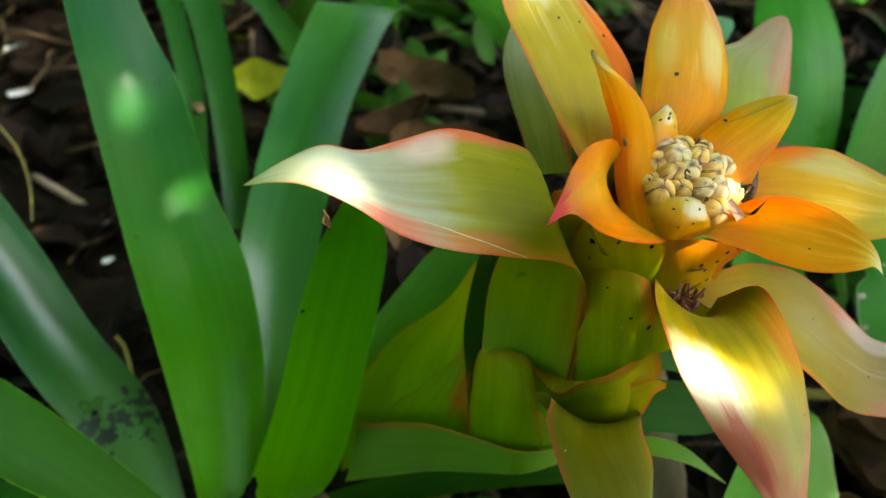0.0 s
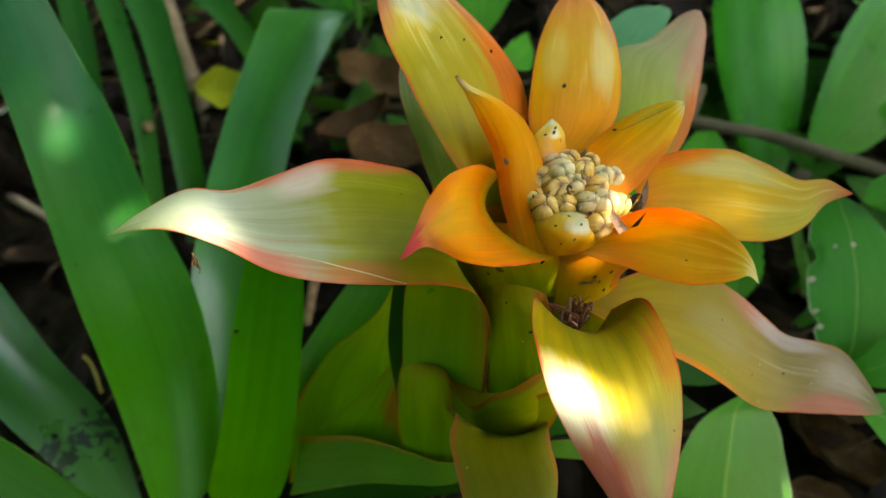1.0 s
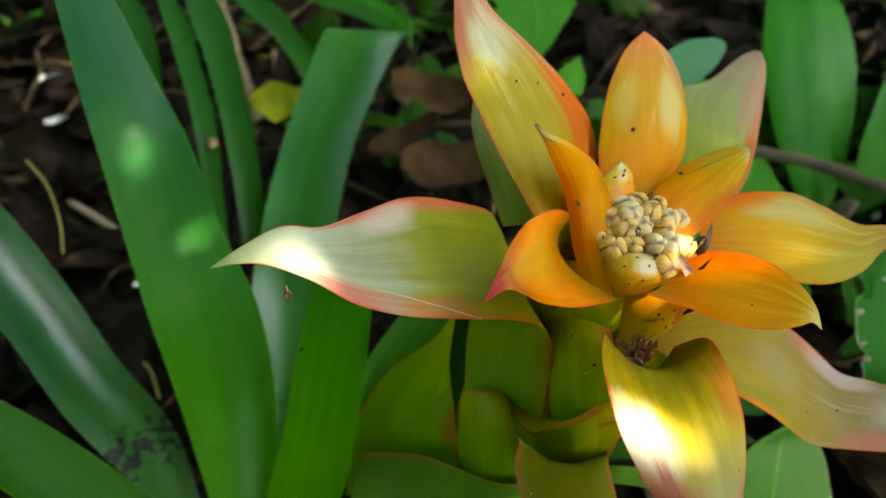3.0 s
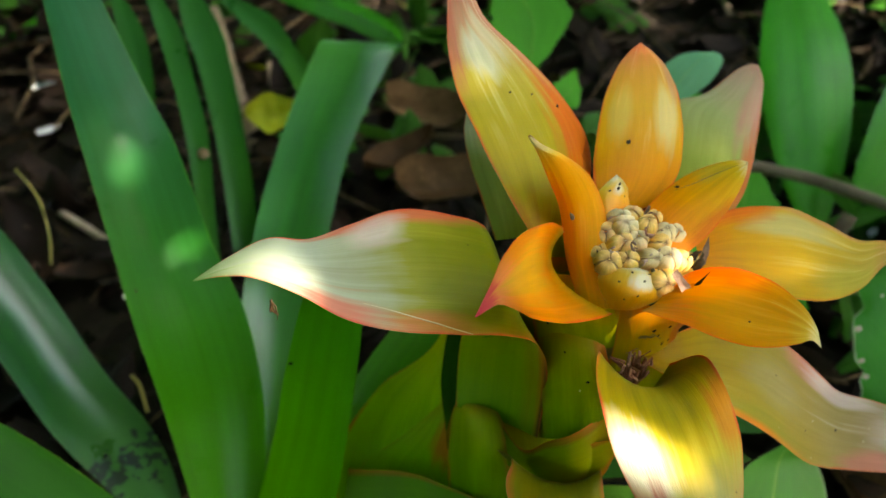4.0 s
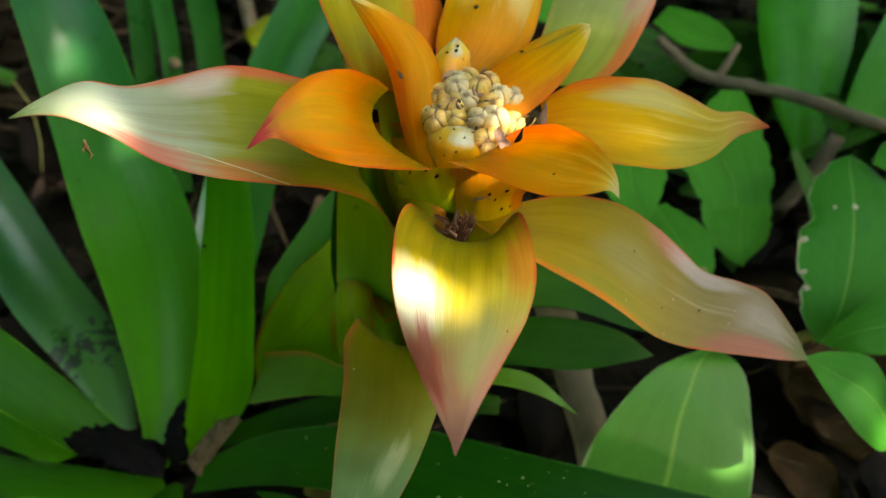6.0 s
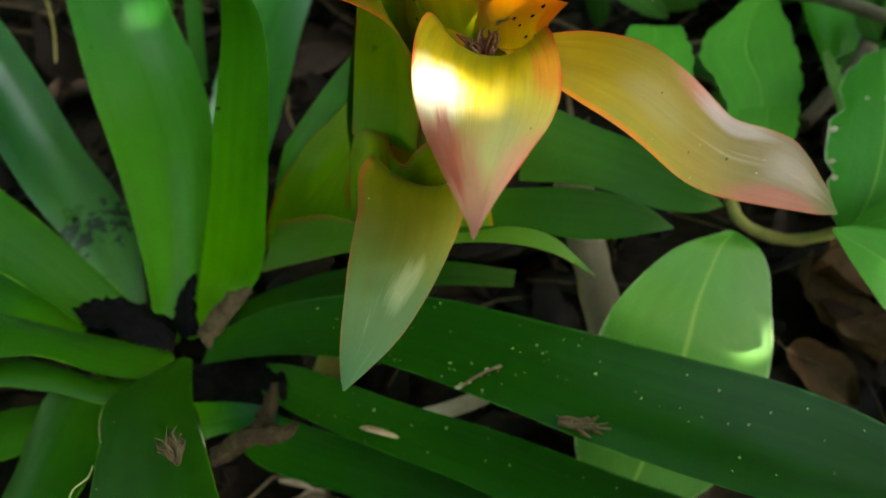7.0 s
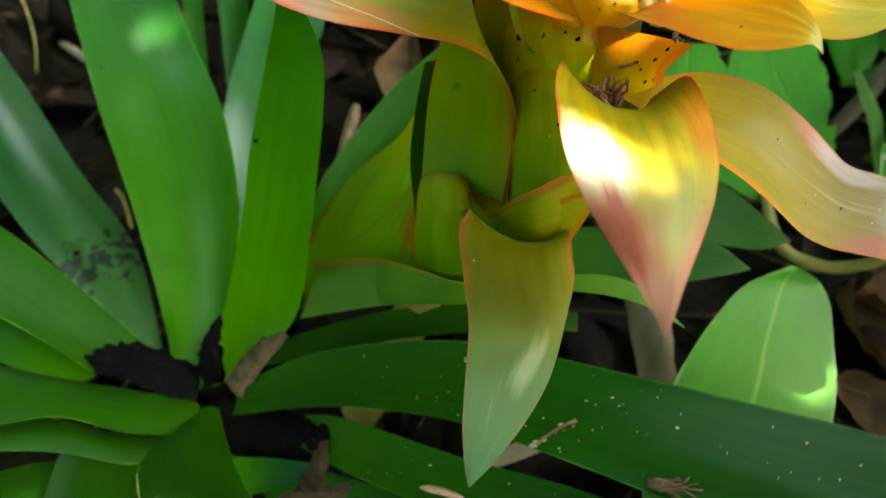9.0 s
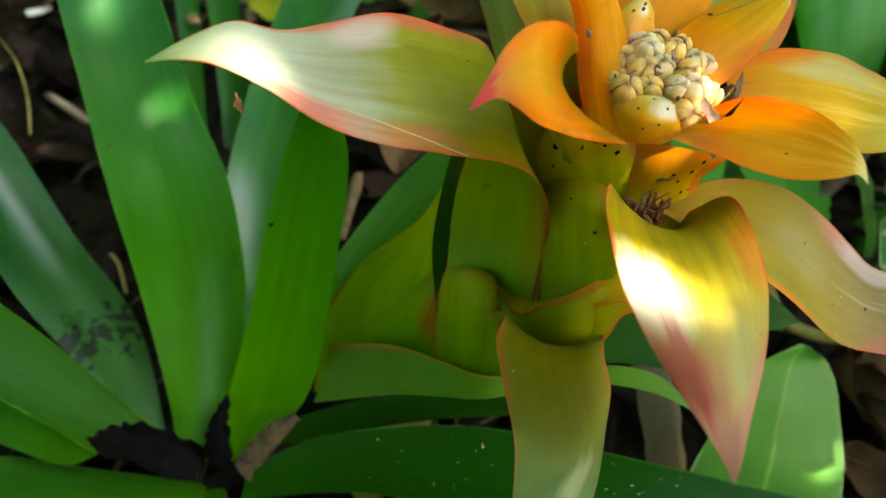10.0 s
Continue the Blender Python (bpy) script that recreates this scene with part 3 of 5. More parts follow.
def scab(ob, row, u, size, mat="black_and_hollow_shade", parent=None, name="scab", rise=0.5):
    """A small flat lump stuck on a blade."""
    p, nrm = on_blade(ob, row, u)
    rr = np.random.RandomState(next(SEEDS))
    q = nrm.to_track_quat("Z", "Y")
    verts = []
    for k, (r, z) in enumerate(((1.0, -0.1), (0.9, 0.25), (0.45, 0.5))):
        for j in range(8):
            a = 2 * math.pi * j / 8
            rad = r * size / 2 * (1 + rr.uniform(-0.25, 0.25)) * (1.3 if j % 4 < 2 else 0.9)
            verts.append(p + q @ Vector((math.cos(a) * rad, math.sin(a) * rad, z * size * rise)))
    faces = [(k * 8 + j, k * 8 + (j + 1) % 8, k * 8 + 8 + (j + 1) % 8, k * 8 + 8 + j) for k in range(2) for j in range(8)]
    faces.append(tuple(range(16, 24)))
    return link_mesh(name, verts, faces, mat, parent)


def tube(name, pts, radii, mat, parent=None, sides=10, n=5, label="", lumps=0.08):
    rs = np.random.RandomState(next(SEEDS))
    rows = spline([(*p, r) for p, r in zip(pts, radii)], n)
    verts, faces = [], []
    prev = None
    for i, r in enumerate(rows):
        tan = rows[min(i + 1, len(rows) - 1)][:3] - rows[max(i - 1, 0)][:3]
        tan = Vector(tan).normalized()
        ref = Vector((0, 0, 1)) if prev is None else prev
        if abs(ref.dot(tan)) > 0.95 and prev is None:
            ref = Vector((1, 0, 0))
        x = (ref - tan * ref.dot(tan)).normalized()
        y = tan.cross(x)
        prev = x
        for j in range(sides):
            a = 2 * math.pi * j / sides
            q = r[3] * (1 + lumps * rs.uniform(-1, 1))
            verts.append(Vector(r[:3]) + x * (math.cos(a) * q) + y * (math.sin(a) * q))
    for i in range(len(rows) - 1):
        for j in range(sides):
            a, b = i * sides + j, i * sides + (j + 1) % sides
            faces.append((a, b, b + sides, a + sides))
    faces.append(tuple(range(sides))[::-1])
    faces.append(tuple(range(len(verts) - sides, len(verts))))
    return link_mesh(name, verts, faces, mat, parent, None, label)


def fallen(verts, faces, centre, length, width, yaw, tilt, curl, rs):
    """Adds one curled dead leaf to the lists."""
    k = len(verts)
    m = Matrix.Translation(centre) @ Euler((tilt[0], tilt[1], yaw)).to_matrix().to_4x4()
    for i in range(6):
        v = i / 5
        w = width * math.sin(math.pi * min(0.98, 0.06 + 0.92 * v)) ** 0.8 / 2
        for u in (-1, -0.4, 0.4, 1):
            x = (v - 0.5) * length
            z = curl * (u * u * 0.35 * width + (v - 0.5) ** 2 * length * 0.8) + rs.uniform(-1, 1) * 0.03 * width
            verts.append(m @ Vector((x, u * w * (1 + rs.uniform(-0.12, 0.12)), z)))
    for i in range(5):
        for j in range(3):
            a = k + i * 4 + j
            faces.append((a, a + 1, a + 5, a + 4))


LEAF_UV = [((u + 1) / 2, i / 5) for i in range(6) for u in (-1, -0.4, 0.4, 1)]


def ground_z(x, y):
    return -0.075 + 0.10 * min(max(y, -0.5), 1.6) + 0.02 * noise.noise((x * 3.1, y * 3.1, 0)) + 0.008 * noise.noise((x * 17, y * 17, 3))


# ---- ground ----
axis = np.sinh(np.linspace(-6.6, 6.6, 151)) * 0.16
gv, gf = [], []
for yy in axis:
    for xx in axis:
        gv.append((xx, yy + 0.5, ground_z(xx, yy + 0.5)))
for i in range(150):
    for j in range(150):
        a = i * 151 + j
        gf.append((a, a + 1, a + 152, a + 151))
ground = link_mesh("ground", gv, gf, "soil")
tagged(ground, "darkened forest soil under leaf litter", "ground", kind="structure")

rs = np.random.RandomState(7)
lv, lf = [], []
for i in range(6600):
    x, y = rs.uniform(-1.3, 1.5), rs.uniform(-0.3, 2.2)
    if i >= 3600:
        x, y = rs.uniform(-3, 3), rs.uniform(-2.7, 3.2)
    elif i > 1500:
        x, y = rs.uniform(-0.6, 0.7), rs.uniform(0.1, 1.3)
    ln = rs.uniform(0.02, 0.09)
    fallen(lv, lf, (x, y, ground_z(x, y) + rs.uniform(0.004, 0.03)), ln, ln * rs.uniform(0.3, 0.55), rs.uniform(0, 6.28), (rs.normal(0, 0.35), rs.normal(0, 0.35)), rs.uniform(-0.9, 0.9), rs)
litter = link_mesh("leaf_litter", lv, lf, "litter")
tagged(litter, "brown rotting leaf litter strewn on the soil", "leaf litter", kind="stuff")

tv, tf = [], []
for i in range(360):
    x, y = rs.uniform(-0.7, 0.8), rs.uniform(0.2, 1.5)
    a, ln, r = rs.uniform(0, 6.28), rs.uniform(0.04, 0.22), rs.uniform(0.0005, 0.0019)
    d = Vector((math.cos(a), math.sin(a), rs.normal(0, 0.25))).normalized()
    c = Vector((x, y, ground_z(x, y) + rs.uniform(0.005, 0.05)))
    side, k = d.cross(Vector((0, 0, 1))).normalized(), len(tv)
    up = side.cross(d)
    for q in range(4):
        bend = side * (rs.normal(0, 0.05) * ln) + up * (0.1 * ln * math.sin(q))
        for w in (side * r, up * r, side * -r, up * -r):
            tv.append(c + d * (ln * (q / 3 - 0.5)) + bend + w)
    for q in range(3):
        for e in range(4):
            m0, m1 = k + q * 4 + e, k + q * 4 + (e + 1) % 4
            tf.append((m0, m1, m1 + 4, m0 + 4))
twigs = link_mesh("twig_litter", tv, tf, "dead_brown")
tagged(twigs, "fine dead twigs and stalks scattered over the litter", "twigs", kind="stuff")

# ---- flowering plant ----
flower = thing("flowering_bromeliad", (-0.03, 0.25, 0.02), "bromeliad in bloom with orange and olive bracts on a leaning stem", "bromeliad")
bract_left = blade("bract", flower, "bract_outer", [
    (.0337, .2341, .2004, .0170, -.0113, .0033), (.0368, .2432, .2270, .0178, -.0139, .0038),
    (.0386, .2379, .2584, .0121, -.0170, .0016), (.0357, .228, .286, .003, -.0199, -.0066),
    (.0201, .2235, .2957, .0021, -.0225, -.0077), (.0026, .2171, .3036, .0008, -.0201, -.0095),
    (-.0129, .2101, .3092, .0001, -.0152, -.0072), (-.0256, .205, .3158, -.0007, -.0088, -.0041),
    (-.0372, .2019, .3224, -.0016, -.0055, -.0035), (-.0474, .1975, .323, -.0006, -.0024, -.0018),
    (-.0566, .1932, .3215, 0, -.0001, -.0001),
], cup=-0.1)
bract_curled = blade("bract", flower, "bract_curled", [
    (.0665, .2233, .2943, .0077, -.0104, -.0098, -.0126, -.0031, .0023), (.0614, .2134, .3033, .0052, -.0105, -.0112, -.0108, -.0028, .0025),
    (.0536, .2033, .3125, .0022, -.0116, -.0107, -.007, -.0035, .0028), (.0443, .1953, .3187, .0015, -.0094, -.0089, -.0016, -.0055, .0037),
    (.038, .1884, .3221, .0016, -.0053, -.0055, -.0006, -.0036, .0013), (.0338, .1833, .3227, .0009, -.0023, -.002),
    (.0282, .177, .3198, .0001, -.0001, -.0001),
], cup=-0.05)
blade("bract", flower, "bract_hollow", [
    (.0566, .2531, .2947, .0073, .0029, -.0021), (.0603, .2480, .2800, .0101, .0041, -.0025),
    (.0628, .2400, .2696, .0107, .0029, -.0024), (.0657, .2302, .2644, .0085, .0012, -.001),
], cup=0.3)
bract_upper = blade("bract", flower, "bract_upper", [
    (.0537, .2438, .2965, .0064, .0025, -.0016), (.0543, .2606, .3068, .0169, .0081, -.0052),
    (.051, .2745, .3154, .0208, .0103, -.0076), (.0429, .2882, .3267, .0207, .0083, -.0076),
    (.0342, .3, .3381, .0151, .0051, -.0047), (.0264, .312, .3473, .0077, .002, -.0022),
    (.0235, .3231, .3551, .0042, .0011, -.0007), (.0219, .3336, .3613, .0002, 0, -0),
], cup=0.12)
blade("bract", flower, "bract_white", [
    (.0431, .2678, .2736, .0077, .0004, .0004), (.0389, .2824, .287, .0094, .0029, -.0005),
    (.0332, .2988, .3004, .009, .0046, 0), (.0318, .3115, .3093, .0073, .0041, .0011),
    (.0336, .3249, .3183, .0023, .0007, .0009),
], cup=0.1)
blade("bract", flower, "bract_orange", [
    (.0714, .2226, .2777, .0062, -.0019, .0019), (.0684, .2344, .2887, .0082, -.0015, .0000),
    (.0660, .2451, .3045, .0084, .0042, -.0030), (.0610, .2472, .3175, .0080, .0058, -.0038),
    (.0543, .2447, .3291, .0054, .0038, -.0038), (.0484, .2396, .3376, .0023, .0007, -.0018),
    (.0467, .2387, .3406, .0002, 0, -0),
], cup=0.25)
bract_centre = blade("bract", flower, "bract_mid", [
    (.08, .2543, .296, .0069, .0014, -.0029), (.0876, .2668, .3012, .016, .0041, -.0046),
    (.0914, .2819, .3085, .0179, .0058, -.0036), (.0937, .2977, .3167, .0162, .0063, -.0036),
    (.0949, .3094, .324, .0113, .0041, -.0026), (.095, .3157, .3283, .0056, .0021, -.0013),
    (.095, .3193, .3309, .0002, 0, -0),
], cup=0.18)
blade("bract", flower, "bract_pale", [
    (.1148, .2724, .2788, .0128, -.0003, -.0017), (.1255, .304, .2782, .0165, -.0049, -.0052),
    (.1352, .3361, .2816, .0182, -.0073, -.0058), (.1481, .3543, .283, .0125, -.0024, -.0026),
    (.1585, .3693, .2871, .0064, -.0013, -.0023), (.1616, .3744, .2897, .0019, -.0002, -.0005),
], cup=0.12)
bract_inner = blade("bract", flower, "bract_gold", [
    (.0924, .2442, .2906, .006, -.0068, -.0047), (.103, .2538, .293, .0045, -.0101, -.0053),
    (.1127, .2598, .2974, .0035, -.0097, -.0048), (.1207, .2639, .3021, .0024, -.0066, -.0033),
    (.1258, .2653, .3062, .0011, -.0029, -.002), (.1283, .267, .308, .0002, -.0001, -.0002),
], cup=0.22)
blade("bract", flower, "bract_right", [
    (.1103, .2497, .2797, .0005, -.0066, -.0039), (.1259, .2534, .2778, -.0003, -.0156, -.0066),
    (.1465, .2559, .2738, -.0032, -.0196, -.0064), (.1615, .2544, .2705, -.0023, -.0171, -.0051),
    (.1737, .2528, .2697, -.0014, -.0098, -.0036), (.1835, .2556, .2719, -.0013, -.0046, -.0022),
    (.1933, .2554, .2707, .0002, -.0002, -.0003),
], cup=0.1)
bract_orange = blade("bract", flower, "bract_orange", [
    (.0881, .2155, .2891, -.0068, -.0102, .0042), (.0989, .2146, .2908, -.005, -.0129, .0001),
    (.1101, .2096, .2922, -.0043, -.0144, -.0025), (.1215, .2042, .2924, -.0037, -.0123, -.0032),
    (.1301, .1995, .2922, -.0023, -.0073, -.0021), (.1345, .1966, .2906, -.0014, -.0026, -.0006),
    (.1366, .1933, .2874, .0001, -.0002, -.0002),
], cup=-0.16)
bract_long = blade("bract", flower, "bract_long", [
    (.0820, .2230, .2560, .0030, -.0070, .0030),
    (.0998, .2199, .2522, .0023, -.0113, -.0014), (.1206, .2257, .2423, .0015, -.0188, -.0055),
    (.1387, .2279, .2314, -.0001, -.0208, -.0086), (.1537, .2271, .2188, -.0009, -.0196, -.0109),
    (.1662, .2263, .2084, -.0008, -.0149, -.0111), (.1747, .2254, .2031, 0, -.0111, -.011),
    (.187, .2253, .1994, -.0009, -.0094, -.0112), (.1989, .2252, .1949, -.0003, -.0081, -.01),
    (.2093, .2225, .1873, -.0004, -.0042, -.0051), (.2163, .2204, .1813, .0002, -.0003, -.0004),
], cup=-0.1)
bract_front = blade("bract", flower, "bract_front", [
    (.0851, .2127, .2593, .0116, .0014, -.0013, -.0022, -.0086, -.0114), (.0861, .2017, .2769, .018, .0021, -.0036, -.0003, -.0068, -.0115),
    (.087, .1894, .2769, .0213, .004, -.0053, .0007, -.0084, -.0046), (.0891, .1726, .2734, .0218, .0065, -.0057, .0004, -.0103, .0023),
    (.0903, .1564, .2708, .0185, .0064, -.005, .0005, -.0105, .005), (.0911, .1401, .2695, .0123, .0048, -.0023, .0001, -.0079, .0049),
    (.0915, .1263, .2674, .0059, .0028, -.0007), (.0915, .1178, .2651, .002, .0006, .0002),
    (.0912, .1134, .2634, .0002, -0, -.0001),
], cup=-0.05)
bract_hanging = blade("bract", flower, "bract_lower", [
    (0.0537, 0.2125, 0.2018, 0.0195, -0.0048, -0.0024, 0.0006, -0.0073, -0.0074),
    (0.0565, 0.2001, 0.217, 0.0172, 0.0012, -0.0054, -0.0001, -0.0053, -0.0066),
    (0.0554, 0.1904, 0.2161, 0.0186, 0.0026, -0.0065, 0.0013, -0.008, -0.0018),
    (0.0573, 0.1768, 0.2138, 0.0179, 0.0042, -0.0054, 0.0027, -0.01, 0.0023),
    (0.0576, 0.1549, 0.2145, 0.0146, 0.008, -0.0078, 0.003, -0.0083, 0.004),
    (0.0552, 0.1385, 0.2102, 0.0125, 0.0043, -0.004),
    (0.0514, 0.1266, 0.2037, 0.0089, 0.0028, -0.003),
    (0.0478, 0.1161, 0.2, 0.0044, 0.0009, -0.0009),
    (0.0451, 0.1098, 0.1966, 0.0002, 0, -0.0001),
], cup=-0.05)
sheath_second = blade("stem_bract", flower, "sheath_olive", [
    (.067, .2245, .2108, .0151, -.0003, .0093, -.0009, -.0138, .011), (.0649, .2302, .2292, .0151, -.0078, .0065, -.0001, -.0124, .0102),
    (.0631, .2313, .2443, .0134, -.0121, .0057, .0004, -.009, .0087), (.0626, .2348, .2545, .0117, -.008, .0037, .0009, -.006, .0053),
    (.0632, .2367, .2587, .0075, -.0043, .0014, .0003, -.0032, .0032), (.0634, .2377, .2604, .0032, -.0018, .0007),
], cup=0)
blade("stem_bract", flower, "sheath_olive", [
    (.0490, .2500, .1990, .0160, -.0040, .0040, 0, -.0080, .0070), (.0500, .2530, .2280, .0160, -.0040, .0040, 0, -.0080, .0070),
    (.0510, .2520, .2580, .0150, -.0030, .0020, 0, -.0060, .0050), (.0530, .2500, .2780, .0120, 0, 0, 0, -.0030, .0030),
], cup=0)
blade("stem_bract", flower, "sheath_olive", [
    (.0562, .2255, .1601, .0230, .0009, .0023, -.0001, -.0025, .0031), (.0542, .2363, .1823, .0211, .0003, .0026, -.0001, -.0027, .0029),
    (.0517, .2467, .2005, .0179, -.0008, .0032, -.0001, -.0029, .0027),
], cup=0)
collar = blade("stem_bract", flower, "sheath_orange", [
    (.0680, .237, .2447, .0172, -.0042, .0042, .0026, -.0122, .0103), (.0655, .2366, .2626, .0168, -.0059, .0031, .0023, -.0109, .008),
    (.0663, .2374, .2698, .0152, -.0048, .0022, .0021, -.0085, .0055), (.0690, .2395, .2790, .0150, -.0040, .0020, .0015, -.0060, .0035),
], cup=0)
collar_side = blade("stem_bract", flower, "sheath_orange", [
    (.0915, .2272, .2190, .0130, .0038, -.0004, -.0024, -.0053, .0044), (.0901, .2278, .2415, .0135, .0038, -.0004, -.0024, -.0073, .0064), (.0906, .2286, .2562, .0121, .0032, -.0011, -.001, -.0053, .0055),
    (.0925, .2294, .2642, .0138, .0019, -.0026, -.0005, -.0041, .0037), (.0946, .2312, .2695, .0159, .0006, -.0034, -.0012, -.0029, .0028),
], cup=0)
blade("stem_bract", flower, "sheath", [
    (.0398, .2576, .2333, .0138, .0019, .0044, -.0001, -.0098, .0079), (.0401, .2583, .2521, .0122, .0005, .0038, -0, -.0086, .0056),
    (.0427, .2592, .2644, .008, -.0003, .0004),
], cup=0)
blade("stem_bract", flower, "sheath_olive", [
    (.0375, .2235, .1975, .0010, -.0050, -.0070), (.0464, .2133, .1953, .0014, -.0043, -.0074), (.0543, .2087, .2042, .0005, -.0037, -.0110, -.0001, -.0013, .0015),
    (.0624, .2056, .2103, .0004, -.0032, -.0135, -.0002, -.0020, .0022), (.0712, .2084, .2123, .0006, -.0040, -.0143, -.0003, -.0020, .0022),
    (.0798, .2180, .2156, .0009, -.0030, -.0104), (.0858, .2267, .2161, .0011, -.0035, -.0073),
], cup=0)
blade("stem_bract", flower, "sheath_olive", [
    (.0501, .2086, .1966, .0007, -.0032, -.0041), (.0583, .2053, .2046, .0004, -.0033, -.0077), (.0669, .2043, .2099, .0006, -.0028, -.0087),
    (.0744, .2052, .2137, .0005, -.0030, -.0068), (.0798, .2078, .2174, .0001, -.0011, -.0033), (.0854, .2113, .2146, .0001, -.0003, -.0011),
], cup=-0.1, label="thin brownish rim of a withering bract")
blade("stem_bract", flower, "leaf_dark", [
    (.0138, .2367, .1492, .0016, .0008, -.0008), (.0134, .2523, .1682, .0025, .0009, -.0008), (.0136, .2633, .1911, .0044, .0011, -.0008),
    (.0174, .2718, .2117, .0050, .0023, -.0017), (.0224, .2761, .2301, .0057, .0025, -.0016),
], cup=-0.2, label="narrow dark green strip standing for the shaded gap between sheaths")
blade("stem_bract", flower, "sheath", [
    (.0272, .2284, .1434, .0157, -.0026, .0104, .0004, -.0050, .0060), (.0259, .231, .1784, .014, -.009, .0111, .0017, -.0109, .0159),
    (.0263, .2388, .1967, .0114, -.0099, .006, .0013, -.0055, .0087), (.028, .2443, .2001, .0061, -.0048, .0025),
], cup=0)
blade("stem_bract", flower, "sheath_low", [
    (-.0207, .2514, .1139, .0323, -.0066, .0207), (-.0186, .2656, .1408, .0301, -.0134, .0161),
    (-.0067, .2782, .1665, .0186, -.0147, .0109), (.0068, .2847, .187, .0065, -.0067, .0054),
    (.0152, .2906, .2083, .0002, 0, -0),
], cup=-0.15)
blade("stem_bract", flower, "sheath_red", [
    (-.0200, .2590, .1060, .0240, -.0096, .0147), (-.0177, .2545, .1222, .0238, -.0096, .0147), (-.0116, .2578, .1381, .0227, -.0107, .0136),
    (.0002, .259, .1599, .012, -.0075, .0107), (.0108, .2638, .1771, .0022, -.0016, .0017),
], cup=-0.1)
blade("leaf", flower, "leaf_margined", [
    (-.0454, .2532, .1158, -.0024, -.0131, -.0060), (-.0087, .2381, .1399, .0006, -.0089, -.0064),
    (.0152, .2204, .1581, .0009, -.0070, -.0030), (.0354, .2125, .1640, .0005, -.0037, -.0024), (.0651, .2281, .1527, .0007, -.0026, -.0006),
    (.0875, .2267, .1566, .0015, -.0041, -.0015), (.1067, .2232, .1544, .0008, -.0041, -.0014),
    (.1247, .2158, .1441, .0001, -.0002, -.0002),
], cup=-0.1)
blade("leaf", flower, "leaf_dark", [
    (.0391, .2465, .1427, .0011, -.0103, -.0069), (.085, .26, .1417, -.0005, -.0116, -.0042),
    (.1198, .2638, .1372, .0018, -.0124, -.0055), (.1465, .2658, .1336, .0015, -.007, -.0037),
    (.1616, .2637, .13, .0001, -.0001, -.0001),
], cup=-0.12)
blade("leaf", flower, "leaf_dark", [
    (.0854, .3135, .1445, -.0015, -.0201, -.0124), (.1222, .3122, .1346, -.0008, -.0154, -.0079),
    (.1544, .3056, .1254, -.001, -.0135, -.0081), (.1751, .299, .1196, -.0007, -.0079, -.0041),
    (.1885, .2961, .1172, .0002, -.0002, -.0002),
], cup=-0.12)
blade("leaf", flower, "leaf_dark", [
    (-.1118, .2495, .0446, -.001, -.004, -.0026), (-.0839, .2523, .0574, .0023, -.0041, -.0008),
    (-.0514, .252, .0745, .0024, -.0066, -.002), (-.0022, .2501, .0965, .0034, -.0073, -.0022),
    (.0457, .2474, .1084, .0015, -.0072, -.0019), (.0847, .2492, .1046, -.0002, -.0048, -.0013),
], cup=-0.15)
blade("leaf", flower, "leaf_behind", [
    (-.0500, .2753, .1031, .0034, -.0098, -.0104), (-.0345, .2898, .1272, .0108, -.0099, -.0147), (-.0256, .3015, .1420, .0126, -.0043, -.0099),
    (-.0088, .3130, .1615, .0124, -.0033, -.0095), (.0075, .3234, .1793, .0124, -.0024, -.0072), (.0234, .3341, .1962, .0068, -.0012, -.0055),
], cup=-0.12)
bud_front = blade("bud_bract", flower, "bud_yellow", [
    (.0789, .2256, .2757, .0072, -.0022, .0013, -.0012, -.0073, .0054), (.0812, .227, .2824, .0119, -.003, -.0009, -.001, -.0094, .0068),
    (.0822, .2297, .2871, .0108, -.0031, -.0009, 0, -.0068, .0052), (.0845, .2329, .2867, .0065, -.0015, -.0009, -.0011, -.005, .0051),
], cup=0)
bud_top = blade("bud_bract", flower, "bud_yellow", [
    (.0775, .2533, .2928, .0093, .004, -.001, -.0001, -.0061, .0052), (.0779, .2564, .2986, .0081, .003, -.0012, .0001, -.0043, .0035),
    (.0787, .2583, .3031, .0058, .0021, -.0013, .0003, -.0024, .0018), (.0794, .2593, .3065, .0028, .0006, -.0004, .0002, -.0012, .0008),
    (.0797, .2605, .3086, .0001, 0, -0),
], cup=0)
tube("stem", [(-0.035, 0.26, 0.0), (0.0, 0.265, 0.08), (0.045, 0.262, 0.17), (0.075, 0.258, 0.24), (0.088, 0.256, 0.282)], [0.012, 0.011, 0.012, 0.018, 0.011], "green_stem", flower)

# ---- leaf rosette beside it ----
rosette = thing("bromeliad_rosette", (-0.105, 0.235, 0.02), "rosette of glossy green strap leaves, dead leaf and painted dark hollows at its heart", "bromeliad")
blade("leaf", rosette, "strap", [
    (-.1197, .238, .0472, .006, .0009, -.0005), (-.1185, .2688, .0674, .0155, .0055, -.0068),
    (-.1265, .3126, .1083, .0231, .0127, -.0114), (-.1351, .3391, .1565, .0237, .0191, -.011),
    (-.1503, .3656, .1972, .0211, .0155, -.0111), (-.161, .3875, .2427, .0191, .0144, -.0069),
    (-.1712, .4035, .2703, .0134, .0178, -.0084), (-.1844, .4276, .3104, .008, .0159, -.0076),
    (-.1925, .4404, .3397, .0049, .0127, -.005), (-.2035, .4499, .3632, .0003, 0, -0),
], cup=-0.24)
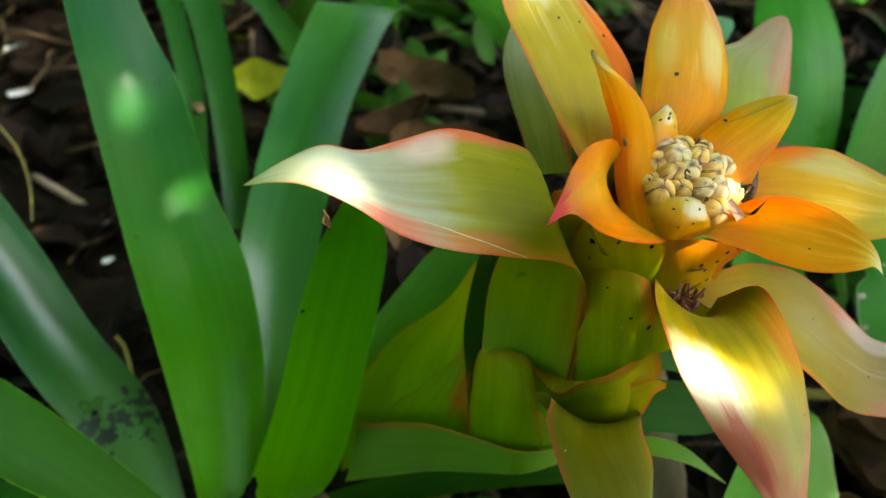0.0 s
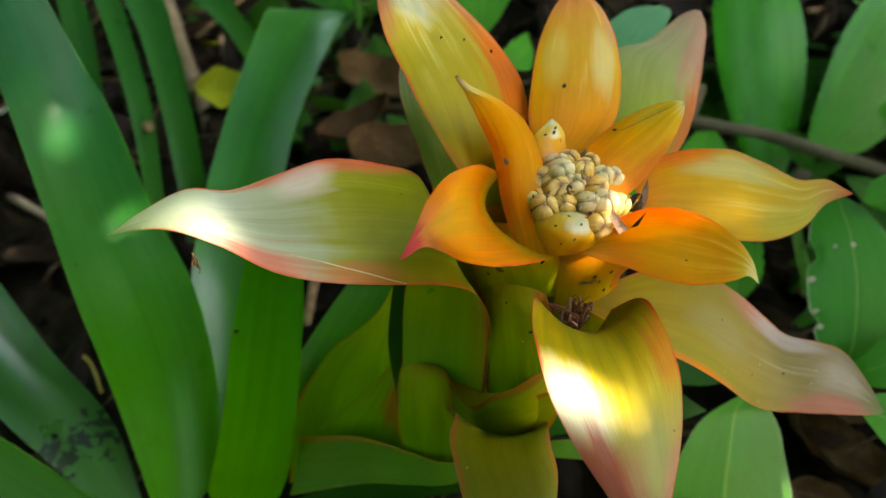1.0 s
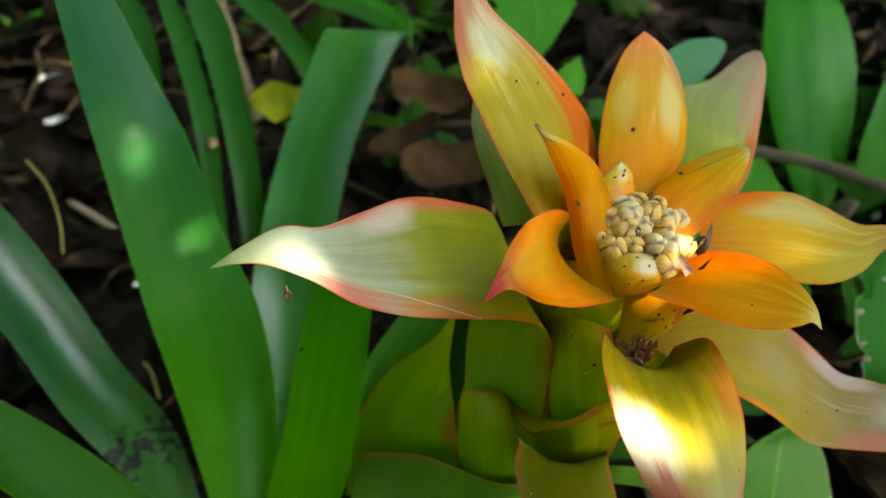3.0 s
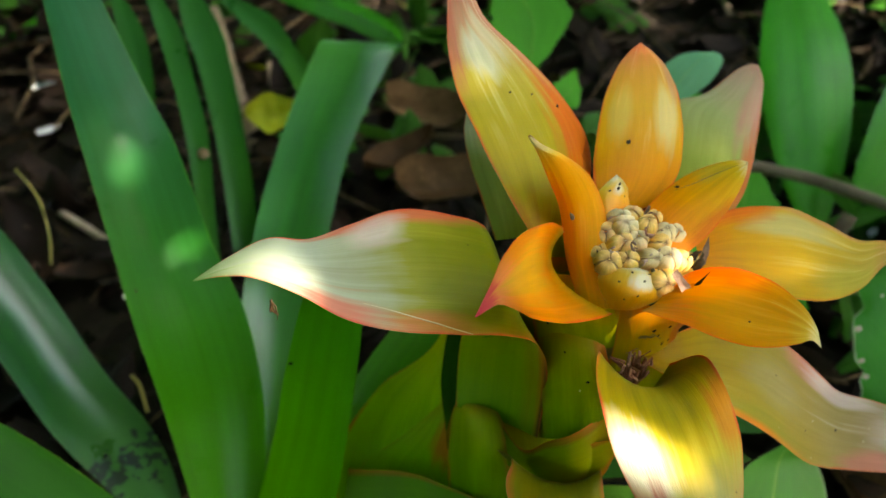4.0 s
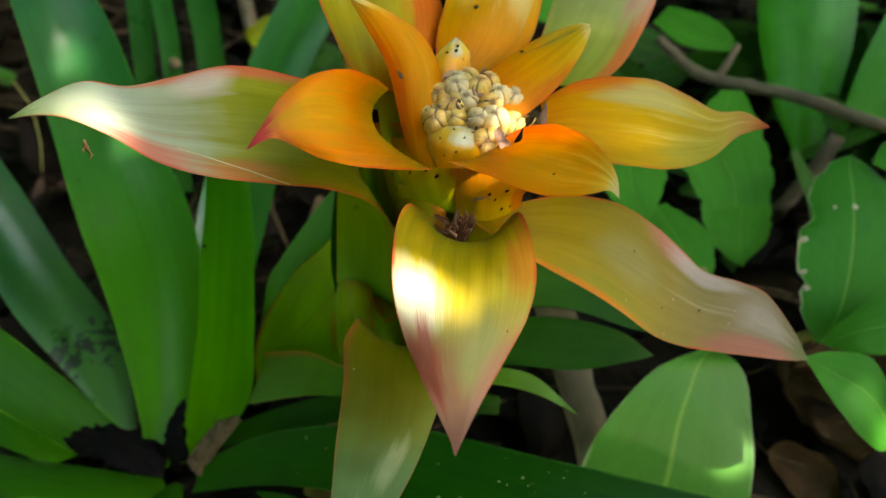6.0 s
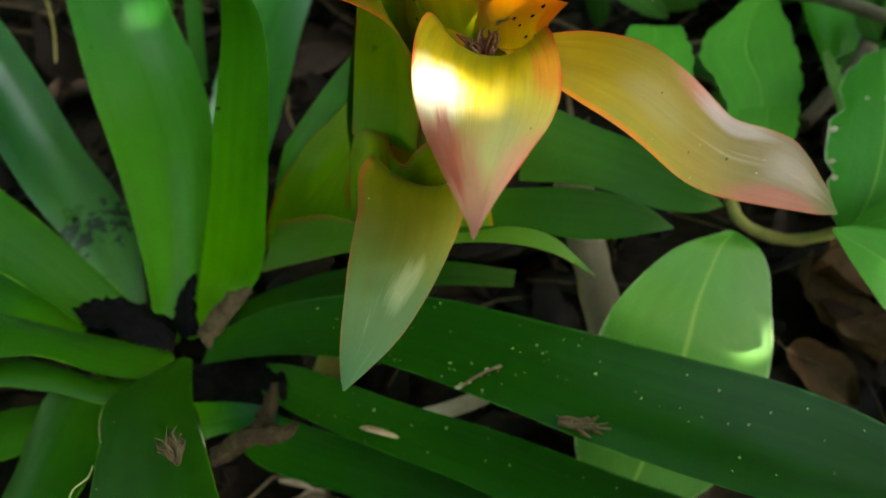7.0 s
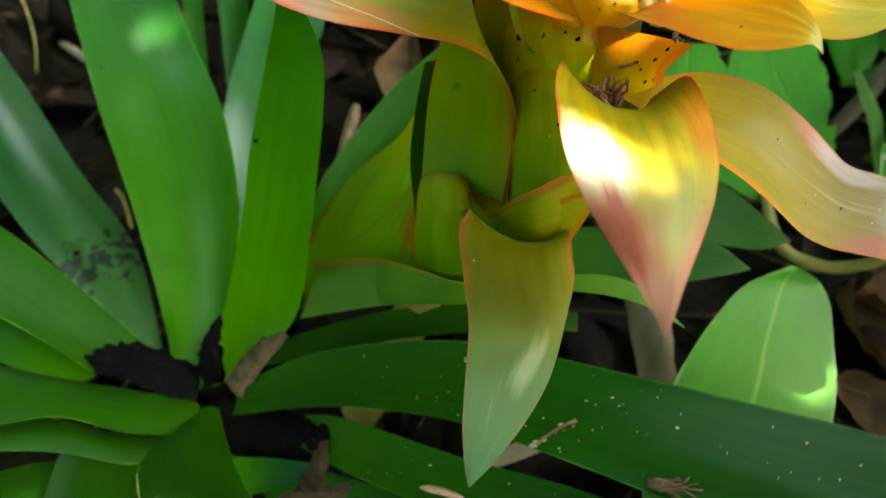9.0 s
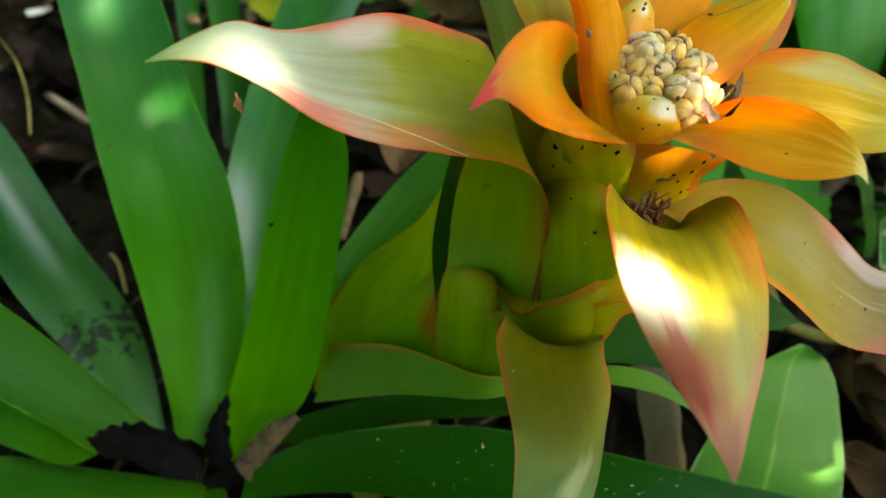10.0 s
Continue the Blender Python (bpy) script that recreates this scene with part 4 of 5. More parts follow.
leaf_spotted = blade("leaf", rosette, "strap_bright", [
    (-.099, .2421, .0534, .0083, .0009, .0061), (-.0815, .2611, .0787, .0238, -.0067, .0111),
    (-.0640, .2697, .1322, .0226, -.009, .0117), (-.0500, .2791, .1861, .0198, -.0106, .0084),
    (-.0397, .2824, .2257, .0160, -.0107, .0075), (-.0341, .2739, .2575, .006, -.004, .003),
    (-.0331, .273, .272, .0002, 0, 0),
], cup=-0.22)
blade("leaf", rosette, "strap_blue", [
    (-.1126, .276, .0422, .0057, 0, 0), (-.1063, .318, .0611, .0102, 0, 0),
    (-.1064, .3864, .1037, .0217, .0014, -.0061), (-.1007, .457, .1373, .0278, .001, .0051),
    (-.0918, .5306, .1589, .0295, -.0086, .0053), (-.0743, .6106, .1765, .0339, .0021, .0025),
    (-.0690, .6420, .1760, .0330, .0050, -.0050, .000, .0025, .0040), (-.0674, .6556, .1714, .0324, .0069, -.0065, .000, .0045, .0075),
    (-.0690, .6600, .1640, .0310, .0070, -.0062, .000, .0045, .0075), (-.0760, .6660, .1520, .0220, .0060, -.0050),
], cup=-0.26)
blade("leaf", rosette, "strap_mid", [
    (-.0370, .6640, .1640, .0015, .0030, .0035), (-.0480, .6780, .1670, .0032, .0066, .0076),
    (-.0836, .7192, .1660, .0034, .0075, .0084), (-.1324, .7652, .1624, .0032, .0070, .0080),
    (-.1885, .8045, .1670, .0020, .0040, .0048), (-.2350, .8350, .1680, .0002, .0002, .0002),
], cup=0.2)
blade("leaf", rosette, "strap_stained", [
    (-.141, .252, .0554, -.0056, .0016, .0065), (-.1849, .3056, .0689, -.0157, -.0113, -.0039),
    (-.224, .3375, .0954, -.0115, -.0195, -.0058), (-.2552, .3669, .1319, -.011, -.0205, -.007),
    (-.2815, .3873, .1654, -.0114, -.0202, -.0066), (-.3166, .4214, .2111, -.0083, -.009, -.0069),
    (-.3332, .4314, .2391, -.0003, -.0001, 0),
], cup=-0.32)
blade("leaf", rosette, "strap_low_shaded", [
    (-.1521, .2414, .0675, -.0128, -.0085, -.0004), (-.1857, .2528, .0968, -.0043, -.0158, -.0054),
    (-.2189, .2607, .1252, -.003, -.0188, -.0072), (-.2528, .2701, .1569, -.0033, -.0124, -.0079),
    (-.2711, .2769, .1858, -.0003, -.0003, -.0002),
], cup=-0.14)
blade("leaf", rosette, "strap_low_shaded", [
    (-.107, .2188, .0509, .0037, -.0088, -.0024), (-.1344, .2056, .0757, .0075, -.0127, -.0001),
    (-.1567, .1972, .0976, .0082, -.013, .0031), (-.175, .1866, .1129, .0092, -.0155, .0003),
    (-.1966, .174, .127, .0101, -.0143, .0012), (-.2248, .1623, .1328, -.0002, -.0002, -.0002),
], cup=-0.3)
blade("leaf", rosette, "strap_low_shaded", [
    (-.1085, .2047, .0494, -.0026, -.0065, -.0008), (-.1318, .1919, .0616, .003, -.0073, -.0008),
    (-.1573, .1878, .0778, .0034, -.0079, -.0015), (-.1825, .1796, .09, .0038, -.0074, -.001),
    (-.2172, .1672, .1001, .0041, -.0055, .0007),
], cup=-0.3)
leaf_near = blade("leaf", rosette, "strap_low_shaded", [
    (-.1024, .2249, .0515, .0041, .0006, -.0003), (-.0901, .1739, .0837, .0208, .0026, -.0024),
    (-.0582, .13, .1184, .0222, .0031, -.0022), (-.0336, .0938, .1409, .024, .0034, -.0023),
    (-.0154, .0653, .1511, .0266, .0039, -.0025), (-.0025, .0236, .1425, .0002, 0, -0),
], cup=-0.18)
blade("leaf", rosette, "strap_low_shaded", [
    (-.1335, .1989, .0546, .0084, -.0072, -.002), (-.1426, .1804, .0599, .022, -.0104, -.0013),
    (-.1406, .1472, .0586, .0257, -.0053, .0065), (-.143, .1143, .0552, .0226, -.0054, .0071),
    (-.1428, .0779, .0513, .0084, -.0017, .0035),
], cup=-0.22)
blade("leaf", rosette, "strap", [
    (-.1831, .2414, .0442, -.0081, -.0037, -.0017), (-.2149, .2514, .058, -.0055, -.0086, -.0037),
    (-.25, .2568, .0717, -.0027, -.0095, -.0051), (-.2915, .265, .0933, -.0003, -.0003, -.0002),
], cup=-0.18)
blade("leaf", rosette, "strap_low_shaded", [
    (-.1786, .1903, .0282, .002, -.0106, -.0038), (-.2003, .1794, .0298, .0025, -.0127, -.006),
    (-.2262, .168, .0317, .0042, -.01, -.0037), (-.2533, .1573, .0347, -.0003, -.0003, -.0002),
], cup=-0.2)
leaf_long = blade("leaf", rosette, "strap_deep_shaded", [
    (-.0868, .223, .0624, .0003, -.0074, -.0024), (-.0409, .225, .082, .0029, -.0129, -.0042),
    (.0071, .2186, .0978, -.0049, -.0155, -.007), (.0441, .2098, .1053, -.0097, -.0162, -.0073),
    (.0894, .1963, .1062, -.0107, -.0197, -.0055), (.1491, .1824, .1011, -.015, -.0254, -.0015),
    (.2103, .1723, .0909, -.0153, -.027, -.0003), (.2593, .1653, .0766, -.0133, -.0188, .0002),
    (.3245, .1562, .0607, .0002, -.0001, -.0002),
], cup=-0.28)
leaf_second = blade("leaf", rosette, "strap_deep_shaded", [
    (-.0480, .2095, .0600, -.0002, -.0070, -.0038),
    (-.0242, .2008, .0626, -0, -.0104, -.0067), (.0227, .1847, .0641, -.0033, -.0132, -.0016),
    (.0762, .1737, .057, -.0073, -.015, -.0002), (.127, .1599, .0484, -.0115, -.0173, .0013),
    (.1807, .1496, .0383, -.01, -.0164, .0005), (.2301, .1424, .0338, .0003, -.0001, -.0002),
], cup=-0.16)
blade("leaf", rosette, "strap_deep_shaded", [
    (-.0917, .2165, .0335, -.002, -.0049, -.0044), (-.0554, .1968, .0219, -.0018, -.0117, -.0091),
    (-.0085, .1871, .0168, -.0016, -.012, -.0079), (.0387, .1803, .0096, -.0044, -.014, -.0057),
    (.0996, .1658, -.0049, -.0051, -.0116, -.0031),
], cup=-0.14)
blade("leaf", rosette, "strap", [
    (-.0867, .1916, .0398, .0032, -.0086, -.0057), (-.06, .1892, .0525, .0028, -.0063, -.0033),
    (-.0341, .1874, .0588, .0018, -.0043, -.0011),
], cup=-0.25)
blade("dead_leaf", rosette, "black_and_hollow_shade", [
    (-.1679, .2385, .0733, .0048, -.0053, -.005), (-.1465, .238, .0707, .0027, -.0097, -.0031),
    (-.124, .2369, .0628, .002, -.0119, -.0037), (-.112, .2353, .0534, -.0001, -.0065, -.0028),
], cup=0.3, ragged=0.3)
blade("dead_leaf", rosette, "black_and_hollow_shade", [
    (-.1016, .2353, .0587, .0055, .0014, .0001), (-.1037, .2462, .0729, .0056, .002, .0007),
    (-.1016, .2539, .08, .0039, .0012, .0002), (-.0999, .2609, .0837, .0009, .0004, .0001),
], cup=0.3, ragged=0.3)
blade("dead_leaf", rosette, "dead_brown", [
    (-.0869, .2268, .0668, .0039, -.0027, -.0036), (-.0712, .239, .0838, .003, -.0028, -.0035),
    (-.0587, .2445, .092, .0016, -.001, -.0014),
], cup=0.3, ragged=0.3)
blade("dead_leaf", rosette, "black_and_hollow_shade", [
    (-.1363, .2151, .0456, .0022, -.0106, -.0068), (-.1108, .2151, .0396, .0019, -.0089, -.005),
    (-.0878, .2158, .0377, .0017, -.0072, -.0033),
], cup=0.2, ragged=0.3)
blade("dead_leaf", rosette, "black_and_hollow_shade", [
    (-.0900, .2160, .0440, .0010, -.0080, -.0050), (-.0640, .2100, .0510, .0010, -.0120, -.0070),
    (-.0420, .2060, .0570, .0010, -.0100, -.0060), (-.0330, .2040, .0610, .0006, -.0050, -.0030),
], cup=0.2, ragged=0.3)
blade("dead_leaf", rosette, "black_and_hollow_shade", [
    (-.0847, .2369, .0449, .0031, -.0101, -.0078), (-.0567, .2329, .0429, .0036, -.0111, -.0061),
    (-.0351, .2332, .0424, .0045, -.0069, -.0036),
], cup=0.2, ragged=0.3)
blade("dead_leaf", rosette, "dead_brown", [
    (-.0628, .1632, .0525, .0016, -.0028, -.0031), (-.0405, .1687, .0668, .0019, -.0035, -.004),
    (-.025, .1721, .0665, .001, -.0027, -.0029), (-.0167, .1759, .0712, .0004, -.0013, -.0014),
], cup=0.4, ragged=0.3)
blade("dead_leaf", rosette, "dead_brown", [
    (-.0392, .1737, .0615, .0062, .0003, -.0012), (-.0329, .1814, .0734, .0044, .0001, -.001),
    (-.0298, .1896, .085, .0018, .0003, -.0001),
], cup=0.4, ragged=0.3)
dry_strip = thing("dry_leaf_strip", (0.041, 0.216, 0.031), "dry straw-coloured strip of dead leaf", "dead leaf")
blade("leaf", dry_strip, "pale_dry", [
    (.0129, .2105, .0243, .0032, -.0017, -.0025), (.0439, .2164, .0298, .0032, -.0022, -.003),
    (.0689, .2236, .0382, .0039, -.0019, -.0028), (.0841, .2333, .0442, .0017, -.0019, -.0023),
], cup=0.3)
strap_clump = thing("strap_leaf_clump", (-0.2, 0.62, 0.0), "clump of narrow dark green strap leaves growing from litter", "plant")
blade("leaf", strap_clump, "strap_dark", [
    (-.1633, .4433, .0916, .0065, .0004, -.0002), (-.1679, .4747, .1288, .0065, .0004, -.0002),
    (-.1735, .5114, .1722, .0081, .0005, -.0003), (-.1871, .5488, .2018, .0082, .0005, -.0003),
    (-.2012, .5817, .2263, .0088, .0005, -.0003), (-.2324, .6327, .2584, .0004, 0, -0),
], cup=-0.2)
blade("leaf", strap_clump, "strap_dark", [
    (-.1476, .4752, .081, .0096, .0006, -.0003), (-.1561, .519, .1176, .0108, .0007, -.0004),
    (-.167, .5609, .1522, .0116, .0007, -.0004), (-.1803, .6008, .1848, .0129, .0008, -.0005),
    (-.1934, .63, .2048, .014, .0009, -.0005), (-.2251, .6927, .2506, .0005, 0, -0),
], cup=-0.2)
blade("leaf", strap_clump, "strap_dark", [
    (-.1356, .7181, .1013, .0093, .0067, .0069), (-.1617, .7479, .1234, .0109, .0024, .0017),
    (-.1906, .7753, .143, .0146, .0027, .0016), (-.2468, .8151, .1646, .0006, 0, -0),
], cup=-0.2)
blade("leaf", strap_clump, "strap_dark", [
    (-.2529, .579, .0746, .009, .0005, -.0003), (-.263, .6252, .1142, .0106, .0006, -.0004),
    (-.2772, .6853, .1703, .012, .0007, -.0004), (-.3102, .7424, .2097, .0005, 0, -0),
], cup=-0.2)
shade_leaf = thing("shade_plant", (-0.62, 0.93, -0.02), "dull olive-green broad leaf standing in deep shade", "plant")
blade("leaf", shade_leaf, "broad_dark", [
    (-.680, .865, -.050, .010, .016, .024), (-.620, .900, -.018, .018, .030, .044), (-.560, .950, .008, .020, .033, .048),
    (-.510, 1.010, .025, .016, .026, .038), (-.455, 1.045, .050, .001, .001, .002),
], cup=0.1, veins=1)
pale_shrub = thing("broad_leaf_seedling", (0.25, 0.34, -0.03), "seedling with broad pale green glossy leaves, spotted with sun", "plant")
blade("leaf", pale_shrub, "broad", [
    (.1964, .2965, .0986, .003, -.0001, -.0008), (.1894, .2862, .0929, .0252, .0118, -.0128),
    (.1791, .256, .0876, .0402, .0188, -.0244), (.1726, .232, .0718, .0445, .0116, -.0291),
    (.1619, .2103, .0386, .0422, .006, -.0254), (.151, .193, .0169, .0309, .0029, -.0187),
    (.1423, .1781, .0043, .0003, -.0002, -.0002),
], cup=0.06, veins=1)
blade("leaf", pale_shrub, "broad_dark", [
    (.2298, .2571, .1386, .0003, -.0005, -.0006), (.243, .2554, .13, -.0034, -.0126, -.0015),
    (.2597, .2519, .1186, -.0071, -.0192, -.0038), (.2709, .2459, .1044, -.0055, -.0132, -.003),
    (.2767, .2413, .0959, .0001, -.0002, -.0002),
], cup=0.06, veins=1)
strap_shrub = thing("upright_leaf_plant", (0.33, 0.62, 0.0), "plant with upright broad mid-green strap leaves", "plant")
blade("leaf", strap_shrub, "strap_mid", [
    (.307, .5626, .0271, .0078, .0005, -.0003), (.3059, .5964, .0667, .0272, .0016, -.0009),
    (.3106, .65, .1056, .0396, .0024, -.0014), (.3149, .7035, .1368, .0377, .0023, -.0013),
    (.3166, .7521, .1625, .0229, .0014, -.0008), (.3191, .7939, .1879, .0005, 0, -0),
], cup=0.1)
blade("leaf", strap_shrub, "strap_mid", [
    (.337, .5683, .0615, .0092, -.0009, -.0021), (.3687, .5958, .0747, .019, -.0163, -.0211),
    (.4165, .6473, .099, .028, -.0218, -.0283), (.4689, .7082, .1337, .0201, -.0181, -.0232),
    (.5203, .7695, .169, .0005, 0, -0),
], cup=0.1)
nibbled_shrub = thing("nibbled_leaf_plant", (0.28, 0.36, -0.03), "plant with dark green leaves chewed at the margins", "plant")
leaf_nibbled = blade("leaf", nibbled_shrub, "broad_chewed", [
    (.2621, .3263, .0713, .0029, 0, -.0007), (.2723, .3378, .0862, .0227, -.0021, -.0055),
    (.2817, .367, .1022, .0305, .0015, -.0057), (.2878, .4017, .1152, .027, .0028, -.0036),
    (.2907, .4276, .1197, .0158, .001, -.0027), (.2929, .4377, .1226, .0003, 0, -0),
], cup=0.08, veins=1, nibble=0.16)
blade("leaf", nibbled_shrub, "broad_dark", [
    (.2599, .3121, .0863, .0023, -.001, -.0016), (.2751, .3137, .0954, .0008, -.0097, -.0068),
    (.2983, .3182, .0982, .0016, -.0118, -.0129), (.3239, .324, .0982, .0031, -.009, -.0103),
    (.3452, .3253, .0945, .0003, -.0002, -.0003),
], cup=0.06, veins=1, nibble=0.08)
blade("leaf", nibbled_shrub, "broad_dark", [
    (.3041, .4224, .1257, .0027, -.001, -.0015), (.321, .4258, .1279, .0091, -.0076, -.0099),
    (.3516, .4405, .1418, .0004, 0, -0),
], cup=0.06, veins=1)
toothed_herb = thing("toothed_leaf_herb", (0.2, 0.6, -0.01), "low herb with soft green toothed leaves", "plant")
blade("leaf", toothed_herb, "toothed", [
    (.2402, .5558, .0977, .0084, .001, -.0009), (.2276, .5159, .0807, .0328, .0062, -.0013),
    (.2368, .4813, .0641, .0274, .0062, -.0001), (.2344, .4523, .0489, .0191, .0037, -.0006),
    (.2362, .4373, .0355, .0084, .001, -.0009), (.2396, .4313, .0314, .0004, 0, -0),
], cup=0.05, veins=1, teeth=1, n=10)
blade("leaf", toothed_herb, "toothed", [
    (.1601, .4826, .1135, .0174, .0022, -.0019), (.1601, .4569, .101, .0251, .0044, -.0013),
    (.1649, .4336, .09, .0149, .0032, -.0003), (.1712, .4213, .0829, .0009, .0001, -.0001),
], cup=0.05, veins=1, teeth=1, n=10)
blade("leaf", toothed_herb, "toothed", [
    (.177, .4404, .0795, .0076, .0023, .0006), (.1922, .4187, .0678, .0196, .0063, .002),
    (.2022, .3995, .0598, .0119, .0028, 0), (.2096, .3941, .0523, .0009, .0001, -.0001),
], cup=0.05, veins=1, teeth=1, n=10)
blade("leaf", toothed_herb, "toothed", [
    (.0524, .6557, .2242, .0111, .0036, .003), (.0706, .6364, .1998, .0311, .0048, .0023),
    (.071, .619, .1795, .02, .0041, .0027), (.0651, .5997, .1576, .0004, 0, -0),
], cup=0.05, veins=1, teeth=1, n=10)
blade("leaf", toothed_herb, "toothed", [
    (.0241, .6672, .179, .007, .005, .0052), (.0409, .6574, .1659, .0093, .0067, .0069),
    (.0577, .6446, .1491, .0069, .0081, .0088), (.0676, .6344, .1362, .0002, 0, -0),
], cup=0.05, veins=1, teeth=1, n=10)
blade("leaf", toothed_herb, "toothed", [
    (.107, .6037, .1578, .0023, -.0057, -.0069), (.0944, .5861, .154, .0078, -.006, -.0078),
    (.0731, .5841, .1539, .0004, 0, -0),
], cup=0.05, veins=1, teeth=1, n=10)
blade("leaf", toothed_herb, "broad_teal", [
    (.1347, .4483, .22, .0067, .001, .0004), (.1519, .4702, .2284, .0167, -.0009, -.0028),
    (.168, .4888, .2329, .0132, -.0013, -.0029), (.1789, .4964, .2329, .0037, -.0007, -.0012),
], cup=0.05, veins=1)
blade("leaf", toothed_herb, "toothed", [
    (.1918, .6368, .1212, .0068, .0056, .0043), (.2178, .6212, .1132, .0111, .0092, .007),
    (.2408, .6082, .1087, .0044, .0055, .0047), (.2477, .6054, .1041, .0002, 0, -0),
], cup=0.05, veins=1)
blade("leaf", toothed_herb, "toothed", [
    (.2344, .4409, .0776, .0196, .0025, .0008), (.2332, .4232, .0648, .0175, .0011, -.0006),
    (.2329, .4092, .0562, .0029, .0006, .0003),
], cup=0.05, veins=1, teeth=1, n=10)

# ---- marks on the bracts ----
tube("scar", [on_blade(bract_left, r, u)[0] for r, u in ((6.0, 0.60), (5.6, 0.65), (5.2, 0.70), (4.8, 0.77), (4.4, 0.85), (4.1, 0.92), (3.75, 0.99))], [0.0001, 0.00016, 0.0002, 0.00022, 0.00022, 0.0002, 0.0001], "straw", flower, sides=6, n=3)
for ob, row, u, size in ((bract_centre, 1.9, -0.35, 0.0019), (bract_upper, 2.95, -0.15, 0.0012), (bract_upper, 2.95, 0.25, 0.0011), (bract_upper, 2.75, 0.65, 0.0016), (bract_long, 5.75, 0.05, 0.0013),
                         (bract_inner, 1.35, -0.8, 0.0016), (bract_left, 3.7, -0.45, 0.0012), (bract_left, 3.8, -0.38, 0.0010), (bract_hanging, 2.2, 0.1, 0.0012), (bract_hanging, 2.3, 0.2, 0.0010), (bract_long, 3.5, -0.3, 0.0009),
                         (bract_long, 4.3, 0.4, 0.0008), (bract_front, 4.2, 0.7, 0.0008), (bract_orange, 2.6, 0.3, 0.0008)):
    scab(ob, row, u, size * 0.8, "pale_dry" if ob is bract_hanging else "dead_brown", flower)
for ob, row, u, size in ((sheath_second, 1.3, 0.3, 0.0011), (sheath_second, 2.1, -0.2, 0.0009), (sheath_second, 1.0, 0.75, 0.0020), (collar, 1.2, -0.7, 0.0024), (collar, 1.5, 0.1, 0.0010), (collar, 1.2, 0.35, 0.0014),
                         (collar_side, 2.4, 0.1, 0.0012), (collar_side, 2.7, 0.5, 0.0014), (collar_side, 2.1, 0.3, 0.0010), (collar_side, 1.7, 0.5, 0.0013), (collar_side, 3.4, 0.6, 0.0012)):
    scab(ob, row, u, size, "black_and_hollow_shade", flower, "scab", 0.25)
scab(leaf_spotted, 3.0, -0.9, 0.0022, "black_and_hollow_shade", rosette)
for ob, row, u, size in ((bud_front, 1.5, -0.35, 0.0010), (bud_front, 1.0, 0.2, 0.0008), (bud_front, 1.8, 0.3, 0.0009), (bud_front, 0.7, -0.1, 0.0007), (bud_front, 2.2, -0.1, 0.0008), (bud_top, 2.2, 0.1, 0.0012), (bud_top, 2.0, -0.4, 0.0009), (bud_top, 2.7, 0.2, 0.0011), (bud_top, 1.4, 0.5, 0.0007)):
    scab(ob, row, u, size, "dead_brown", flower, "scab", 0.2)
dry_bud = link_mesh("dry_bud", [], [], "husk")
bm = bmesh.new()
bmesh.ops.create_uvsphere(bm, u_segments=12, v_segments=8, radius=0.0042)
for v in bm.verts:
    v.co = v.co * (1 + 0.18 * noise.noise(v.co * 700)) * (1.0 - 22 * v.co.z)
    v.co += Vector((-0.1686, 0.5025, 0.1655))
bm.to_mesh(dry_bud.data)
bm.free()
dry_bud.data.polygons.foreach_set("use_smooth", [True] * len(dry_bud.data.polygons))
tagged(dry_bud, "small round brown dry bud caught on a strap leaf", "dry bud")
tube("scar", [on_blade(bract_inner, r, u, 0.0002)[0] for r, u in ((1.25, -0.75), (1.9, -0.55), (2.8, -0.45), (3.9, -0.40))], [0.00005, 0.00011, 0.0001, 0.00005], "withered", flower, sides=6, n=4)
for ru, mat in ((((1.2, -0.97), (1.5, -0.99), (1.85, -1.0), (2.0, -0.96)), "straw"), (((1.55, 0.97), (1.8, 0.99), (2.05, 0.99)), "pale_dry")):
    tube("torn_edge", [on_blade(leaf_near, r, u, 0.0003)[0] for r, u in ru], [0.0001, 0.0003, 0.00022, 0.0001][:len(ru)], mat, leaf_near, sides=6, n=4, lumps=0.3)
rs = np.random.RandomState(43)
for ob, count in ((bract_hanging, 9), (sheath_second, 6), (bract_long, 5), (bract_front, 4), (bract_left, 4)):
    for i in range(count):
        scab(ob, rs.uniform(1.0, len(ob.data.vertices) / 26 / 5 - 1.0), rs.uniform(-0.9, 0.9), rs.uniform(0.0004, 0.0008), "straw", flower, "fleck", 0.25)
rs = np.random.RandomState(31)
for ob, count in ((leaf_long, 70), (leaf_second, 30), (leaf_near, 40)):
    for i in range(count):
        row = rs.uniform(1.2, len(ob.data.vertices) / 26 / 5 - 1.2)
        scab(ob, row, rs.uniform(-0.9, 0.9), rs.uniform(0.0004, 0.0010), ("pale_dry", "husk", "straw")[i % 3], ob, "crumb", 0.25)
for row, u, size in ((3.8, 0.3, 0.0016), (3.8, 0.5, 0.0013), (3.75, 0.75, 0.0018), (3.7, 0.95, 0.0026), (3.9, 0.25, 0.0012), (3.85, 0.4, 0.0012), (3.7, 0.85, 0.002), (4.0, 0.5, 0.0010), (4.05, 0.2, 0.0010)):
    scab(leaf_long, row, u, size, "husk" if size < 0.0015 else "pale_dry", leaf_long, "crumb", 0.3)
for row, u, size in ((2.8, -0.4, 0.0020), (2.8, 0.0, 0.0035), (1.6, -0.88, 0.003), (2.2, -0.9, 0.004), (1.3, -0.9, 0.003)):
    scab(leaf_nibbled, row, u, size, "pale_dry", nibbled_shrub, "bite_mark", 0.12)

